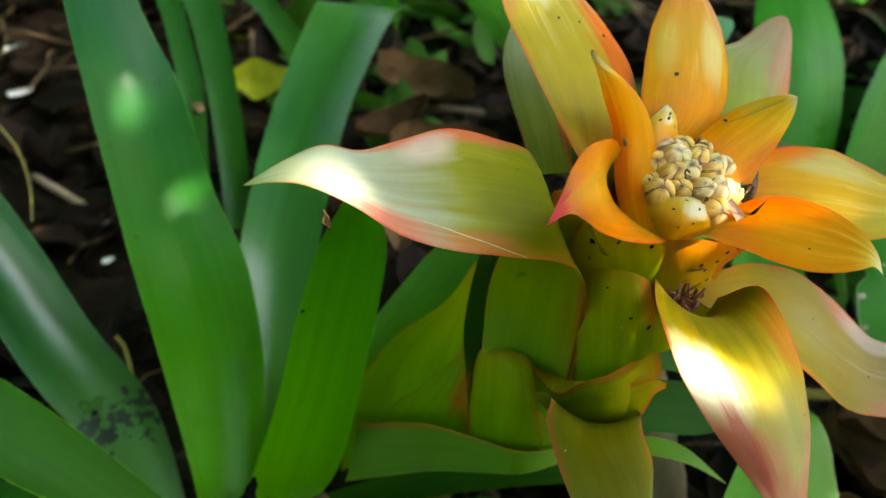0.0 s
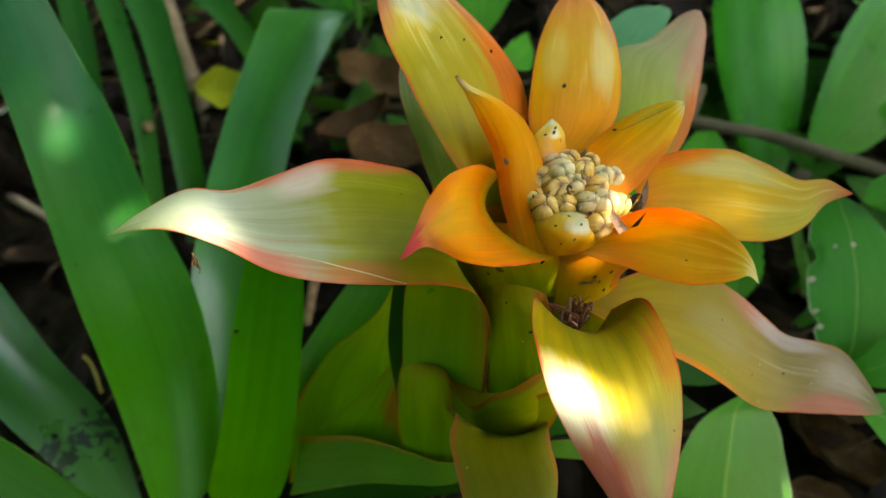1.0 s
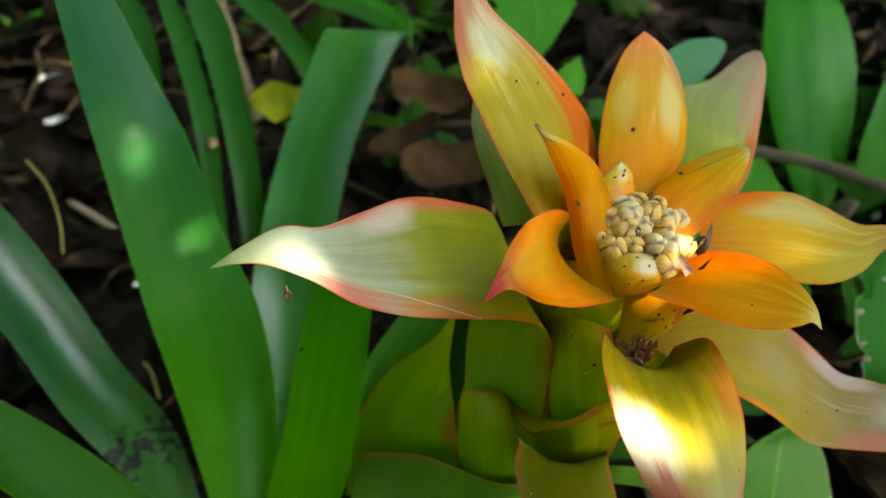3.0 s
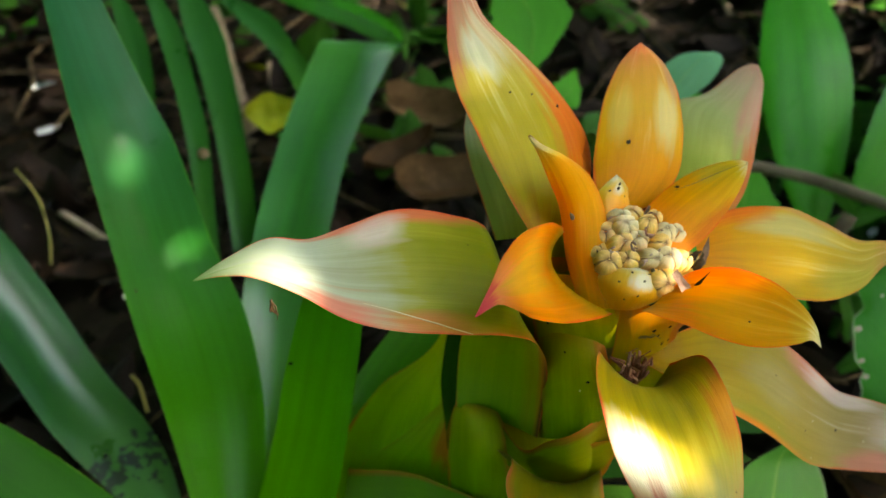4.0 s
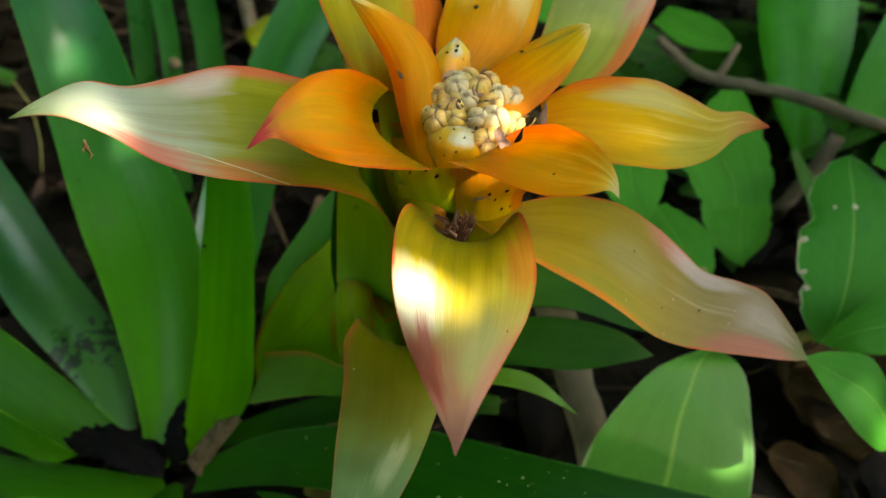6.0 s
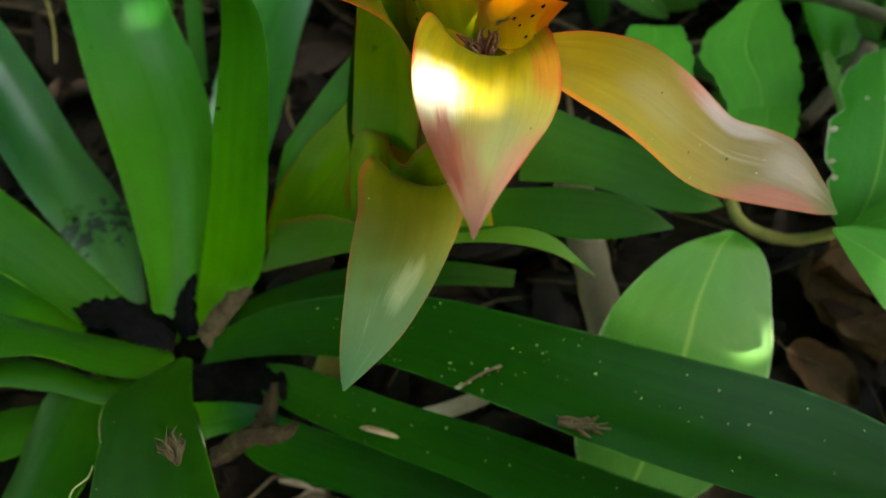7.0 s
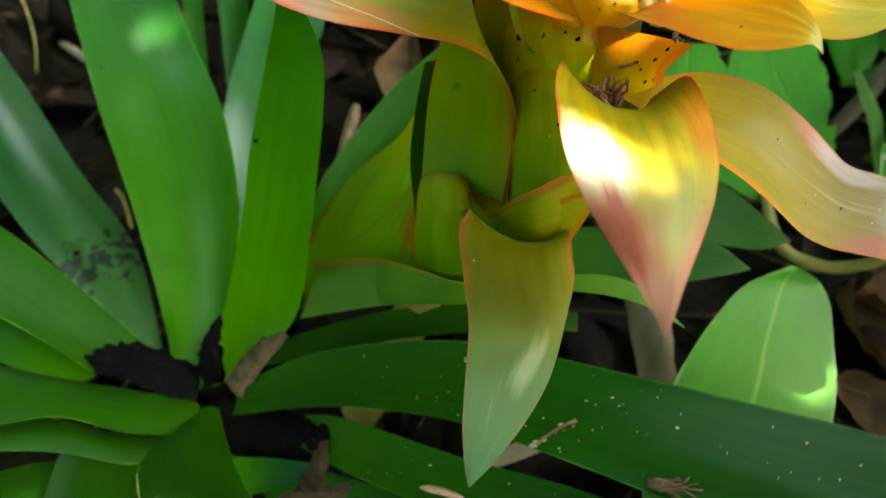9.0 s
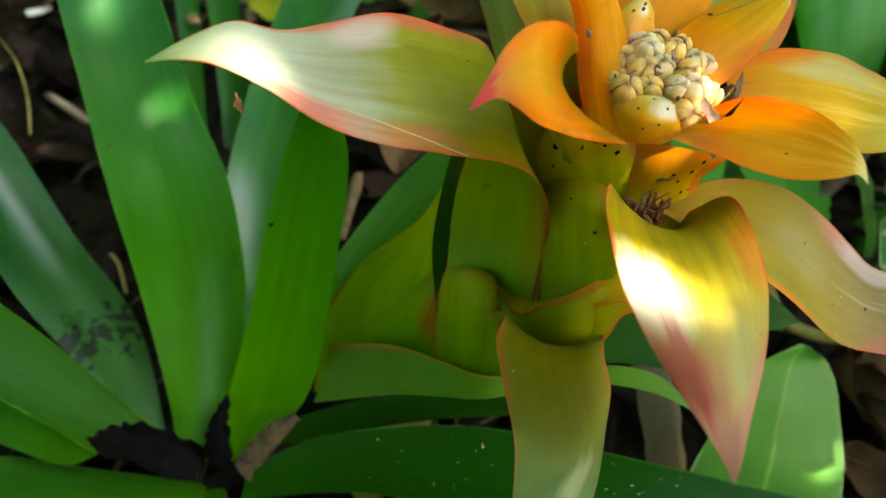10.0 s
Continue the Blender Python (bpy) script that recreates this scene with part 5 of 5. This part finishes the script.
stalk_on_leaf = tube("fallen_stalk", [on_blade(leaf_long, r, u, 0.001)[0] for r, u in ((3.72, 0.92), (3.76, 0.6), (3.83, 0.3), (3.9, 0.12))], [0.0008, 0.0007, 0.0006, 0.0008], "husk", None, sides=6)
tagged(stalk_on_leaf, "short dry brown stalk lying on a green leaf", "stalk")

# ---- flower heart ----


def floret(at, axis, size):
    """A closed bud like a blunt kernel: three sepals meeting in brown creases, a little crooked, with a withered tip."""
    q = Vector(axis).normalized().to_track_quat("Z", "Y")
    rr = np.random.RandomState(next(SEEDS))
    prof = [(-1.0, 0.34), (-0.55, 0.52), (-0.05, 0.60), (0.35, 0.59), (0.66, 0.52), (0.86, 0.40), (0.96, 0.24), (0.97, 0.03)]
    ph, lean, flat = rr.uniform(0, 6.28), rr.uniform(-0.16, 0.16, 2), rr.uniform(0.78, 0.95)
    mids = [ph + k * 2.094 + rr.uniform(-0.25, 0.25) for k in range(3)]
    ends = [(mids[k] + mids[(k + 1) % 3] + (6.283 if k == 2 else 0.0)) / 2 for k in range(3)]
    verts, faces, uvs = [], [], []
    for s3 in range(3):
        lo, hi, tall = ends[s3 - 1] - (6.283 if s3 == 0 else 0.0), ends[s3], rr.uniform(0.92, 1.06)
        base = len(verts)
        for k, (z, r) in enumerate(prof):
            for j in range(9):
                u = j / 4 - 1
                rad = r * (1.04 - 0.20 * abs(u) ** 5) * (1 + rr.uniform(-0.045, 0.045))
                a = lo + (hi - lo) * (u + 1) / 2
                p = Vector((math.cos(a) * rad + lean[0] * z * z, math.sin(a) * rad * flat + lean[1] * z * z, z * tall * (1.0 - 0.05 * abs(u) ** 3)))
                verts.append(Vector(at) + q @ (p * size))
                uvs.append(((u + 1) / 2, k / 7))
        for k in range(7):
            for j in range(8):
                c = base + k * 9 + j
                faces.append((c, c + 1, c + 10, c + 9))
    return link_mesh("floret", verts, faces, "floret_pale" if rr.uniform() < 0.3 else "floret_skin", flower, uvs)


HEART = Vector((0.083, 0.256, 0.268))
rs = np.random.RandomState(17)
for row in range(5):
    for k in range(6):
        x = 0.0715 + 0.0066 * k + (row % 2) * 0.0033 + rs.uniform(-0.0007, 0.0007)
        y = 0.2285 + 0.0054 * row + rs.uniform(-0.0006, 0.0006)
        dx, dy = (x - 0.086) / 0.0175, (y - 0.2405) / 0.0135
        if dx * dx + dy * dy > 1.0 or (y < 0.231 and x < 0.088):
            continue
        p = Vector((x, y, 0.2935 - 0.0125 * dx * dx * (1.5 if dx > 0 else 0.6) - 0.008 * dy * dy * (1 if dy < 0 else -0.3) + rs.uniform(-0.0008, 0.0012)))
        floret(p, (p - HEART).normalized() + Vector((0.1, -0.25, 0.4)) + Vector(rs.uniform(-0.38, 0.38, 3)), rs.uniform(0.0070, 0.0100))


def tuft(name, at, axis, count, length, spread, mat, parent=None, width=0.0012):
    """A withered tuft: thin curling strips that spread from one point."""
    rr = np.random.RandomState(next(SEEDS))
    q = Vector(axis).normalized().to_track_quat("Z", "Y")
    verts, faces = [], []
    for i in range(count):
        a, s, ln = rr.uniform(0, 6.28), spread * rr.uniform(0.3, 1.0), length * rr.uniform(0.6, 1.1)
        d = Vector((math.cos(a) * s, math.sin(a) * s, 1)).normalized()
        side = d.cross(Vector((rr.normal(), rr.normal(), rr.normal()))).normalized()
        up = d.cross(side)
        k = len(verts)
        for j in range(6):
            v = j / 5
            c = d * (ln * v) + up * (ln * 0.25 * v * v * rr.uniform(-1, 1)) + side * (ln * 0.08 * math.sin(5 * v + i))
            w = width * (0.5 + math.sin(math.pi * min(0.95, v + 0.1))) * 0.6
            for off in (side * w, up * (w * 0.5), side * -w, up * (w * -0.5)):
                verts.append(Vector(at) + q @ (c + off))
        for j in range(5):
            for e in range(4):
                x, y = k + j * 4 + e, k + j * 4 + (e + 1) % 4
                faces.append((x, y, y + 4, x + 4))
        faces.append((k + 20, k + 21, k + 22, k + 23))
        if i:
            faces.append((k, k + 1, k - 24 + 1, k - 24))
    return link_mesh(name, verts, faces, mat, parent)


tuft("withered_flower", (0.0822, 0.2075, 0.2560), (-0.25, -0.05, 1), 20, 0.0140, 0.8, "withered_pink", flower, 0.0012)
tuft("withered_flower", (0.0826, 0.2070, 0.2565), (-0.12, -0.10, 1), 16, 0.0130, 0.9, "withered_pink", flower, 0.0013)
tuft("withered_flower", (0.097, 0.226, 0.279), (0.6, -0.2, 0.6), 6, 0.014, 0.7, "pink_husk", flower, 0.0022)
tuft("withered_flower", (0.104, 0.239, 0.280), (0.6, 0.2, 0.7), 4, 0.009, 0.6, "dead_brown", flower, 0.0022)
tuft("withered_flower", (0.069, 0.247, 0.292), (-0.6, 0.1, 0.7), 4, 0.008, 0.6, "dead_brown", flower, 0.0020)
for i in range(26):
    x, y = rs.uniform(0.069, 0.104), rs.uniform(0.226, 0.250)
    dx, dy = (x - 0.086) / 0.0175, (y - 0.2405) / 0.0135
    z = 0.2985 - 0.0125 * dx * dx * (1.5 if dx > 0 else 0.6) - 0.008 * dy * dy * (1 if dy < 0 else -0.3)
    tuft("withered_scrap", (x, y, z), (rs.uniform(-0.6, 0.6), -0.3, 0.5), 3, 0.0042, 1.3, ("withered", "pink_husk", "husk")[i % 3], flower, 0.0010)
for ribs, mat in (((((.0640, .2440, .2950, .0010, .0003, .0004), (.0650, .2430, .3000, .0012, .0005, .0004), (.0660, .2420, .3040, .0001, .0001, .0001))), "black_and_hollow_shade"),
                  ((((.0655, .2420, .2990, .0008, .0003, .0004), (.0625, .2410, .3040, .0009, .0005, .0004), (.0610, .2400, .3075, .0001, .0001, .0001))), "withered"),
                  ((((.1015, .2215, .2840, .0012, .0006, .0002), (.1032, .2215, .2892, .0014, .0006, .0002), (.1058, .2188, .2975, .0001, .0001, .0001))), "black_and_hollow_shade"),
                  ((((.1100, .2420, .2800, .0020, .0006, .0002), (.1111, .2432, .2852, .0016, .0006, .0002), (.1125, .2462, .2900, .0001, .0001, .0001))), "withered"),
                  ((((.0958, .2249, .2925, .0010, .0008, .0006), (.0985, .2205, .2900, .0013, .0008, .0006), (.1010, .2180, .2870, .0016, .0006, .0010), (.1025, .2170, .2835, .0006, .0004, .0004))), "pink_husk"),
                  ((((.0935, .2175, .2835, .0004, .0012, .0010), (.0965, .2160, .2845, .0006, .0016, .0012), (.1000, .2168, .2850, .0006, .0015, .0010), (.1030, .2180, .2860, .0002, .0004, .0004))), "pink_husk")):
    blade("withered_shard", flower, mat, ribs, cup=0.4, ragged=0.12)
tuft("withered_flower", (0.086, 0.221, 0.264), (0.7, -0.3, 0.6), 3, 0.008, 0.25, "husk", flower, 0.0006)
tuft("withered_flower", (-0.035, 0.194, 0.312), (0.1, -0.3, -0.9), 4, 0.006, 0.6, "dry_leaf", flower, 0.0006)

tagged(tuft("fallen_husk", (-0.021, 0.100, 0.158), (-0.55, 0.75, 0.35), 26, 0.0135, 0.6, "dead_brown", None, 0.0012), "withered brown flower husk lying on a green leaf", "flower husk")
tagged(tuft("fallen_flower", (-0.027, 0.195, -0.031), (0, -0.5, 0.8), 7, 0.022, 1.6, "withered", None, 0.0022), "dried pale star-shaped flower on the litter", "dead flower")
tagged(tuft("withered_flower_head", (0.111, 0.167, 0.104), (1.0, -0.1, -0.12), 16, 0.021, 0.35, "dead_brown", None, 0.0016), "withered dark flower lying on a long green leaf", "dead flower")
bract_scrap = blade("fallen_scrap", None, "pink_husk", [(.0150, .1760, .0718, .0002, -.0006, .0002), (.0190, .1752, .0728, .0006, -.0020, .0006), (.0260, .1738, .0732, .0006, -.0023, .0006), (.0330, .1722, .0728, .0004, -.0014, .0004), (.0352, .1718, .0722, .0001, -.0002, .0001)], cup=0.3, ragged=0.06)
tagged(bract_scrap, "small pink dried scrap lying on a green leaf", "plant scrap")
scrap = blade("fallen_scrap", None, "pink_husk", [(-.0540, .1935, -.0200, .0004, -.0010, .0006), (-.0460, .1925, -.0185, .0008, -.0028, .0016), (-.0380, .1915, -.0190, .0008, -.0026, .0016), (-.0310, .1905, -.0205, .0003, -.0006, .0004)], cup=0.35, ragged=0.08)
tagged(scrap, "small pink dried scrap lying on the litter", "plant scrap")

thread = tube("dry_thread", [(-0.074, 0.113, 0.127), (-0.073, 0.107, 0.128), (-0.075, 0.101, 0.130), (-0.074, 0.095, 0.131), (-0.074, 0.088, 0.131)], [0.00015, 0.0003, 0.00035, 0.0003, 0.0003], "straw", sides=6)
tagged(thread, "thin dry straw-coloured thread of dead leaf", "dead leaf")

# ---- wood and stems ----
branch = thing("branch", (0.234, 0.571, 0.098), "thin grey-brown branch lying across the undergrowth", "branch")
tube("main_stem", [(0.188, 0.608, 0.114), (0.211, 0.584, 0.102), (0.234, 0.570, 0.097), (0.282, 0.542, 0.100), (0.336, 0.499, 0.100), (0.404, 0.452, 0.097)], [0.0040, 0.0044, 0.0048, 0.0047, 0.0047, 0.0045], "bark", branch, lumps=0.12)
tube("twig", [(0.230, 0.571, 0.097), (0.239, 0.585, 0.102), (0.250, 0.608, 0.106)], [0.0032, 0.0032, 0.0025], "bark", branch)
stake = tube("wooden_stake", [(0.108, 0.318, 0.125), (0.113, 0.311, 0.107), (0.122, 0.298, 0.073), (0.136, 0.278, 0.019), (0.152, 0.255, -0.064)], [0.0095, 0.0108, 0.011, 0.011, 0.011], "stake_wood", None, sides=7, lumps=0.1)
tagged(stake, "weathered pale brown wooden stake in the soil", "stake")
vine = tube("bent_stem", [(0.205, 0.396, 0.063), (0.208, 0.379, 0.052), (0.214, 0.365, 0.044), (0.231, 0.357, 0.039), (0.250, 0.355, 0.039), (0.269, 0.354, 0.048), (0.308, 0.369, 0.054)], [0.0034, 0.0036, 0.0038, 0.0038, 0.0036, 0.0034, 0.0034], "green_stem")
tagged(vine, "tan bent plant stem looping above the ground", "stem")
stub = tube("dry_stub", [(-0.060, 0.386, 0.080), (-0.057, 0.403, 0.089), (-0.053, 0.417, 0.099), (-0.052, 0.423, 0.103)], [0.0032, 0.0034, 0.0036, 0.002], "husk")
tagged(stub, "short dry pale stub of a dead shoot", "stub")
for pts, r, mat, lab in (
        (((-0.282, 0.927, 0.086), (-0.243, 0.827, 0.045), (-0.205, 0.734, -0.003), (-0.184, 0.680, -0.036)), 0.008, "bark", "brown dead stick standing among the leaves"),
        (((-0.392, 0.658, 0.000), (-0.340, 0.625, -0.009), (-0.293, 0.592, -0.016)), 0.004, "pale_dry", "thin pale twig lying on dark litter"),
        (((-0.094, 0.703, 0.053), (-0.035, 0.701, 0.051), (0.041, 0.697, 0.046)), 0.003, "bark", "thin brown twig lying on the litter"),
        (((-0.233, 0.949, 0.035), (-0.217, 0.874, 0.008), (-0.209, 0.810, -0.022)), 0.003, "pale_dry", "thin upright dry stalk"),
        (((-0.261, 0.913, 0.024), (-0.228, 0.909, 0.019), (-0.188, 0.905, 0.013)), 0.0025, "yellow_leaf", "thin yellow stalk lying on the litter"),
        (((-0.333, 0.536, 0.134), (-0.311, 0.514, 0.124), (-0.297, 0.489, 0.109), (-0.295, 0.472, 0.090)), 0.0008, "green_stem", "thin curved green tendril"),
        (((-0.227, 0.405, 0.041), (-0.221, 0.400, 0.035), (-0.216, 0.388, 0.020)), 0.0012, "green_stem", "thin curved green tendril"),
        (((-0.076, 1.014, 0.055), (-0.001, 0.931, 0.027), (0.099, 0.869, 0.022), (0.176, 0.809, 0.020)), 0.003, "green_stem", "thin green stem in the undergrowth"),
        (((0.315, 0.994, 0.067), (0.332, 0.914, 0.034), (0.371, 0.873, 0.012)), 0.004, "bark", "brown dead stick among the leaves"),
        (((0.281, 0.520, 0.006), (0.306, 0.531, 0.041), (0.320, 0.542, 0.064)), 0.006, "bark", "brown stem behind the leaves"),
        (((0.295, 0.390, -0.094), (0.291, 0.402, -0.052), (0.287, 0.407, -0.017)), 0.0025, "green_stem", "thin green stalk in the shade")):
    t_ = tube("twig", pts, [r] * len(pts), mat)
    tagged(t_, lab, "twig")

# ---- single fallen leaves ----


def fallen_leaf(at, length, width, yaw, tilt, curl, mat, label):
    """One dead leaf: folded along its midrib, margins curled and torn."""
    rr = np.random.RandomState(next(SEEDS))
    m = Matrix.Translation(at) @ Euler((tilt[0], tilt[1], yaw)).to_matrix().to_4x4()
    v, f, bend, twist, ph = [], [], rr.uniform(-0.12, 0.12), rr.uniform(-0.5, 0.5), rr.uniform(0, 6.28)
    for side in (0.0, 0.0006):
        for i in range(15):
            k = i / 14
            w = width / 2 * math.sin(math.pi * min(0.99, 0.03 + 0.95 * k ** 0.9)) ** 0.75 * (1 + 0.14 * math.sin(9 * k + ph))
            for j in range(9):
                u = j / 4 - 1
                edge = u * w * (1 + 0.10 * noise.noise((k * 6 + ph, u * 2, 1)))
                z = curl * (u * u * 0.45 * width + (k - 0.5) ** 2 * length * 0.7) + abs(u) * 0.12 * width + twist * (k - 0.5) * u * width * 0.5
                z += 0.10 * width * noise.noise((k * 7, u * 2.5, ph)) - side
                v.append(m @ Vector(((k - 0.5) * length, edge + bend * length * (k - 0.5) ** 2 * 2, z)))
    for i in range(14):
        for j in range(8):
            a = i * 9 + j
            f += [(a, a + 1, a + 10, a + 9), (a + 144, a + 145, a + 136, a + 135)]
    return tagged(link_mesh("fallen_leaf", v, f, mat), label, "dead leaf", "fallen leaves")


fallen_leaf((-0.172, 0.717, 0.070), 0.060, 0.036, 0.1, (0.85, 0.0), 0.10, "yellow_leaf", "yellow-green fallen leaf lying on the litter")
fallen_leaf((-0.016, 0.709, 0.060), 0.095, 0.05, -0.3, (0.3, 0.1), 0.8, "dry_leaf", "curled brown dead leaf on the litter")
fallen_leaf((-0.042, 0.636, 0.067), 0.07, 0.03, 0.5, (0.2, -0.2), 0.7, "dry_leaf", "curled brown dead leaf on the litter")
fallen_leaf((-0.000, 0.575, 0.074), 0.085, 0.05, 0.1, (0.3, 0.0), 0.6, "dry_leaf", "brown dead leaf on the litter")
fallen_leaf((-0.027, 0.463, 0.101), 0.05, 0.03, 1.3, (0.2, -0.7), 0.5, "dry_leaf", "brown dead leaf hanging among the leaves")
fallen_leaf((0.272, 0.330, -0.008), 0.075, 0.045, 2.2, (0.3, -0.2), 0.6, "dry_leaf", "curled brown dead leaf on the litter")
fallen_leaf((0.300, 0.372, -0.004), 0.085, 0.05, 0.4, (0.4, 0.1), 0.7, "dry_leaf", "curled brown dead leaf on the litter")
fallen_leaf((0.262, 0.290, -0.012), 0.05, 0.03, -0.7, (0.3, 0.3), 0.5, "dry_leaf", "brown dead leaf on the litter")
fallen_leaf((0.322, 0.394, -0.096), 0.09, 0.05, 1.0, (0.2, 0.2), 0.6, "dry_leaf", "brown dead leaf on the litter")
fallen_leaf((0.297, 0.366, -0.037), 0.06, 0.03, 1.0, (0.2, 0.2), 0.6, "dry_leaf", "brown dead leaf on the litter")
for p, ln in (((-0.478, 0.858, 0.030), 0.028), ((-0.446, 0.781, 0.018), 0.026), ((-0.289, 0.545, -0.011), 0.012), ((0.527, 0.995, -0.019), 0.03), ((0.310, 0.786, -0.021), 0.012), ((0.379, 0.605, -0.008), 0.015)):
    fallen_leaf(p, ln, ln * 0.45, 0.8, (0.2, 0.1), 0.4, "glint_white", "small whitish flake standing for a glint in the undergrowth")

# ---- undergrowth behind ----
rs = np.random.RandomState(21)
uv_, uf_ = [], []
for i in range(1900):
    x, y = rs.uniform(-1.6, 1.8), rs.uniform(0.75, 2.6)
    if i % 5 < 2:
        x, y = rs.uniform(0.22, 1.2), rs.uniform(0.42, 1.1)
    elif i % 5 == 2:
        x, y = rs.uniform(-0.75, 0.2), rs.uniform(0.62, 1.2)
    if noise.noise((x * 4, y * 4, 7)) < -0.05 or (-0.48 < x < -0.16 and y < 0.95):
        continue
    z = ground_z(x, y) + rs.uniform(0.0, 0.10 + 0.12 * max(0, y - 0.9))
    ln = rs.uniform(0.03, 0.09)
    fallen(uv_, uf_, (x, y, z), ln, ln * rs.uniform(0.35, 0.6), rs.uniform(0, 6.28), (rs.normal(0, 0.5), rs.normal(-0.2, 0.5)), rs.uniform(-0.5, 0.3), rs)
under = link_mesh("undergrowth", uv_, uf_, "undergrowth", None, LEAF_UV * (len(uv_) // 24))
tagged(under, "low dark green seedlings covering the shaded ground", "undergrowth", kind="stuff")

# ---- the tree whose crown dapples the light ----
tree = thing("shade_tree", (2.0, -0.62, -0.12), "small tree with a leafy crown that shades the plants", "tree")
CROWN = Vector((0.05, 0.28, 0.2)) + TO_SUN * 2.1
tube("trunk", [(2.0, -0.62, -0.15), (2.02, -0.60, 0.6), (2.0, -0.50, 1.1), (2.03, -0.42, 1.6)], [0.06, 0.05, 0.04, 0.025], "bark", tree, sides=14)
tube("limb", [(2.0, -0.50, 1.1), tuple(CROWN + Vector((0.4, -0.35, 0.0))), tuple(CROWN + Vector((-0.1, -0.2, 0.2)))], [0.03, 0.02, 0.008], "bark", tree)
SUNLIT = (((0.0660, 0.166, 0.279), 0.0012), ((0.0695, 0.156, 0.277), 0.0026), ((0.095, 0.168, 0.277), -0.0008), ((-0.1435, 0.375, 0.1885), 0.0015), ((-0.0330, 0.1965, 0.3170), 0.0002), ((-0.0230, 0.1965, 0.3118), -0.0015), ((0.0277, 0.285, 0.336), 0.0), ((0.101, 0.228, 0.286), 0.003), ((0.140, 0.2485, 0.2747), -0.0015),
          ((-0.1664, 0.386, 0.2357), 0.003), ((-0.174, 0.392, 0.256), -0.001), ((0.2070, 0.2550, 0.0585), 0.005), ((0.1924, 0.2635, 0.0771), -0.0005), ((-0.167, 0.517, 0.138), 0.003),
          ((-0.478, 0.858, 0.030), 0.002))
SHADE_CLUMP = Vector((0.258, 0.247, 0.118)) + TO_SUN * 2.1
rs = np.random.RandomState(5)
cv, cf = [], []
for i in range(37900):
    inner = i < 34000 or i >= 37500
    a, r = rs.uniform(0, 6.28), math.sqrt(rs.uniform()) * 0.60 if inner else rs.uniform(0.45, 0.72)
    c = CROWN + Vector((math.cos(a) * r, math.sin(a) * r, rs.uniform(-0.12, 0.12) if inner else rs.uniform(-0.3, 0.3)))
    if i >= 37500:
        c = SHADE_CLUMP + Vector(rs.uniform(-0.06, 0.06, 3))
    ln = rs.uniform(0.018, 0.034) if inner else rs.uniform(0.07, 0.13)
    clear = True
    for p, g in SUNLIT:
        d = c - Vector(p)
        if (d - TO_SUN * d.dot(TO_SUN)).length < g + ln * 0.32:
            clear = False
            break
    if clear:
        k = len(cv)
        m = Matrix.Translation(c) @ Euler((rs.normal(0, 0.5), rs.normal(0, 0.5), rs.uniform(0, 6.28))).to_matrix().to_4x4()
        for x, y in ((-0.5, 0), (-0.15, 0.24), (0.2, 0.2), (0.5, 0), (0.2, -0.2), (-0.15, -0.24)):
            cv.append(m @ Vector((x * ln, y * ln, 0)))
        cf.append(tuple(range(k, k + 6)))
link_mesh("crown", cv, cf, "crown_leaf", tree, [(0.3, 0.5)] * len(cv), smooth=False)

# ---- unseen foliage added all round and overhead, which closes off the low sky ----


def sunward(a):
    """How far an azimuth lies from the side that is open to the sun, 1 at the opening's edge."""
    return abs((a - radians(105) + math.pi) % (2 * math.pi) - math.pi) / radians(42)


rs = np.random.RandomState(11)
hv, hf = [], []
for i in range(15000):
    a = rs.uniform(0, 2 * math.pi)
    r = rs.uniform(2.7, 4.4)
    z = rs.uniform(-0.1, 4.6)
    if sunward(a) < 1.0 and z > (1.3 if sunward(a) < 0.5 else 2.2):
        continue
    c = Vector((math.sin(a) * r, math.cos(a) * r + 0.3, z))
    ln = rs.uniform(0.22, 0.46)
    fallen(hv, hf, c, ln, ln * rs.uniform(0.35, 0.55), rs.uniform(0, 6.28), (rs.normal(0, 0.6), rs.normal(0.3, 0.6)), rs.uniform(-0.5, 0.2), rs)
for i in range(7000):
    x, y = rs.uniform(-4.2, 4.2), rs.uniform(-4.0, 4.4)
    r, gap = math.hypot(x, y), noise.noise((x * 0.9 + 3.1, y * 0.9 + 1.7, 2)) + 0.4 * noise.noise((x * 2.3, y * 2.3, 5))
    if r > 4.4 or gap > 0.34 or (sunward(math.atan2(x, y)) < 1.0 + 0.5 * gap and r > 1.5 + 0.8 * gap):
        continue
    ln = rs.uniform(0.22, 0.46)
    fallen(hv, hf, Vector((x, y + 0.3, rs.uniform(3.0, 4.4))), ln, ln * rs.uniform(0.35, 0.55), rs.uniform(0, 6.28), (rs.normal(0, 0.4), rs.normal(0, 0.4)), rs.uniform(-0.5, 0.2), rs)
thicket = link_mesh("thicket", hv, hf, "broad_dark", None, LEAF_UV * (len(hv) // 24))
tagged(thicket, "unseen dark green foliage added all round and overhead to block sky light", "thicket", kind="stuff")
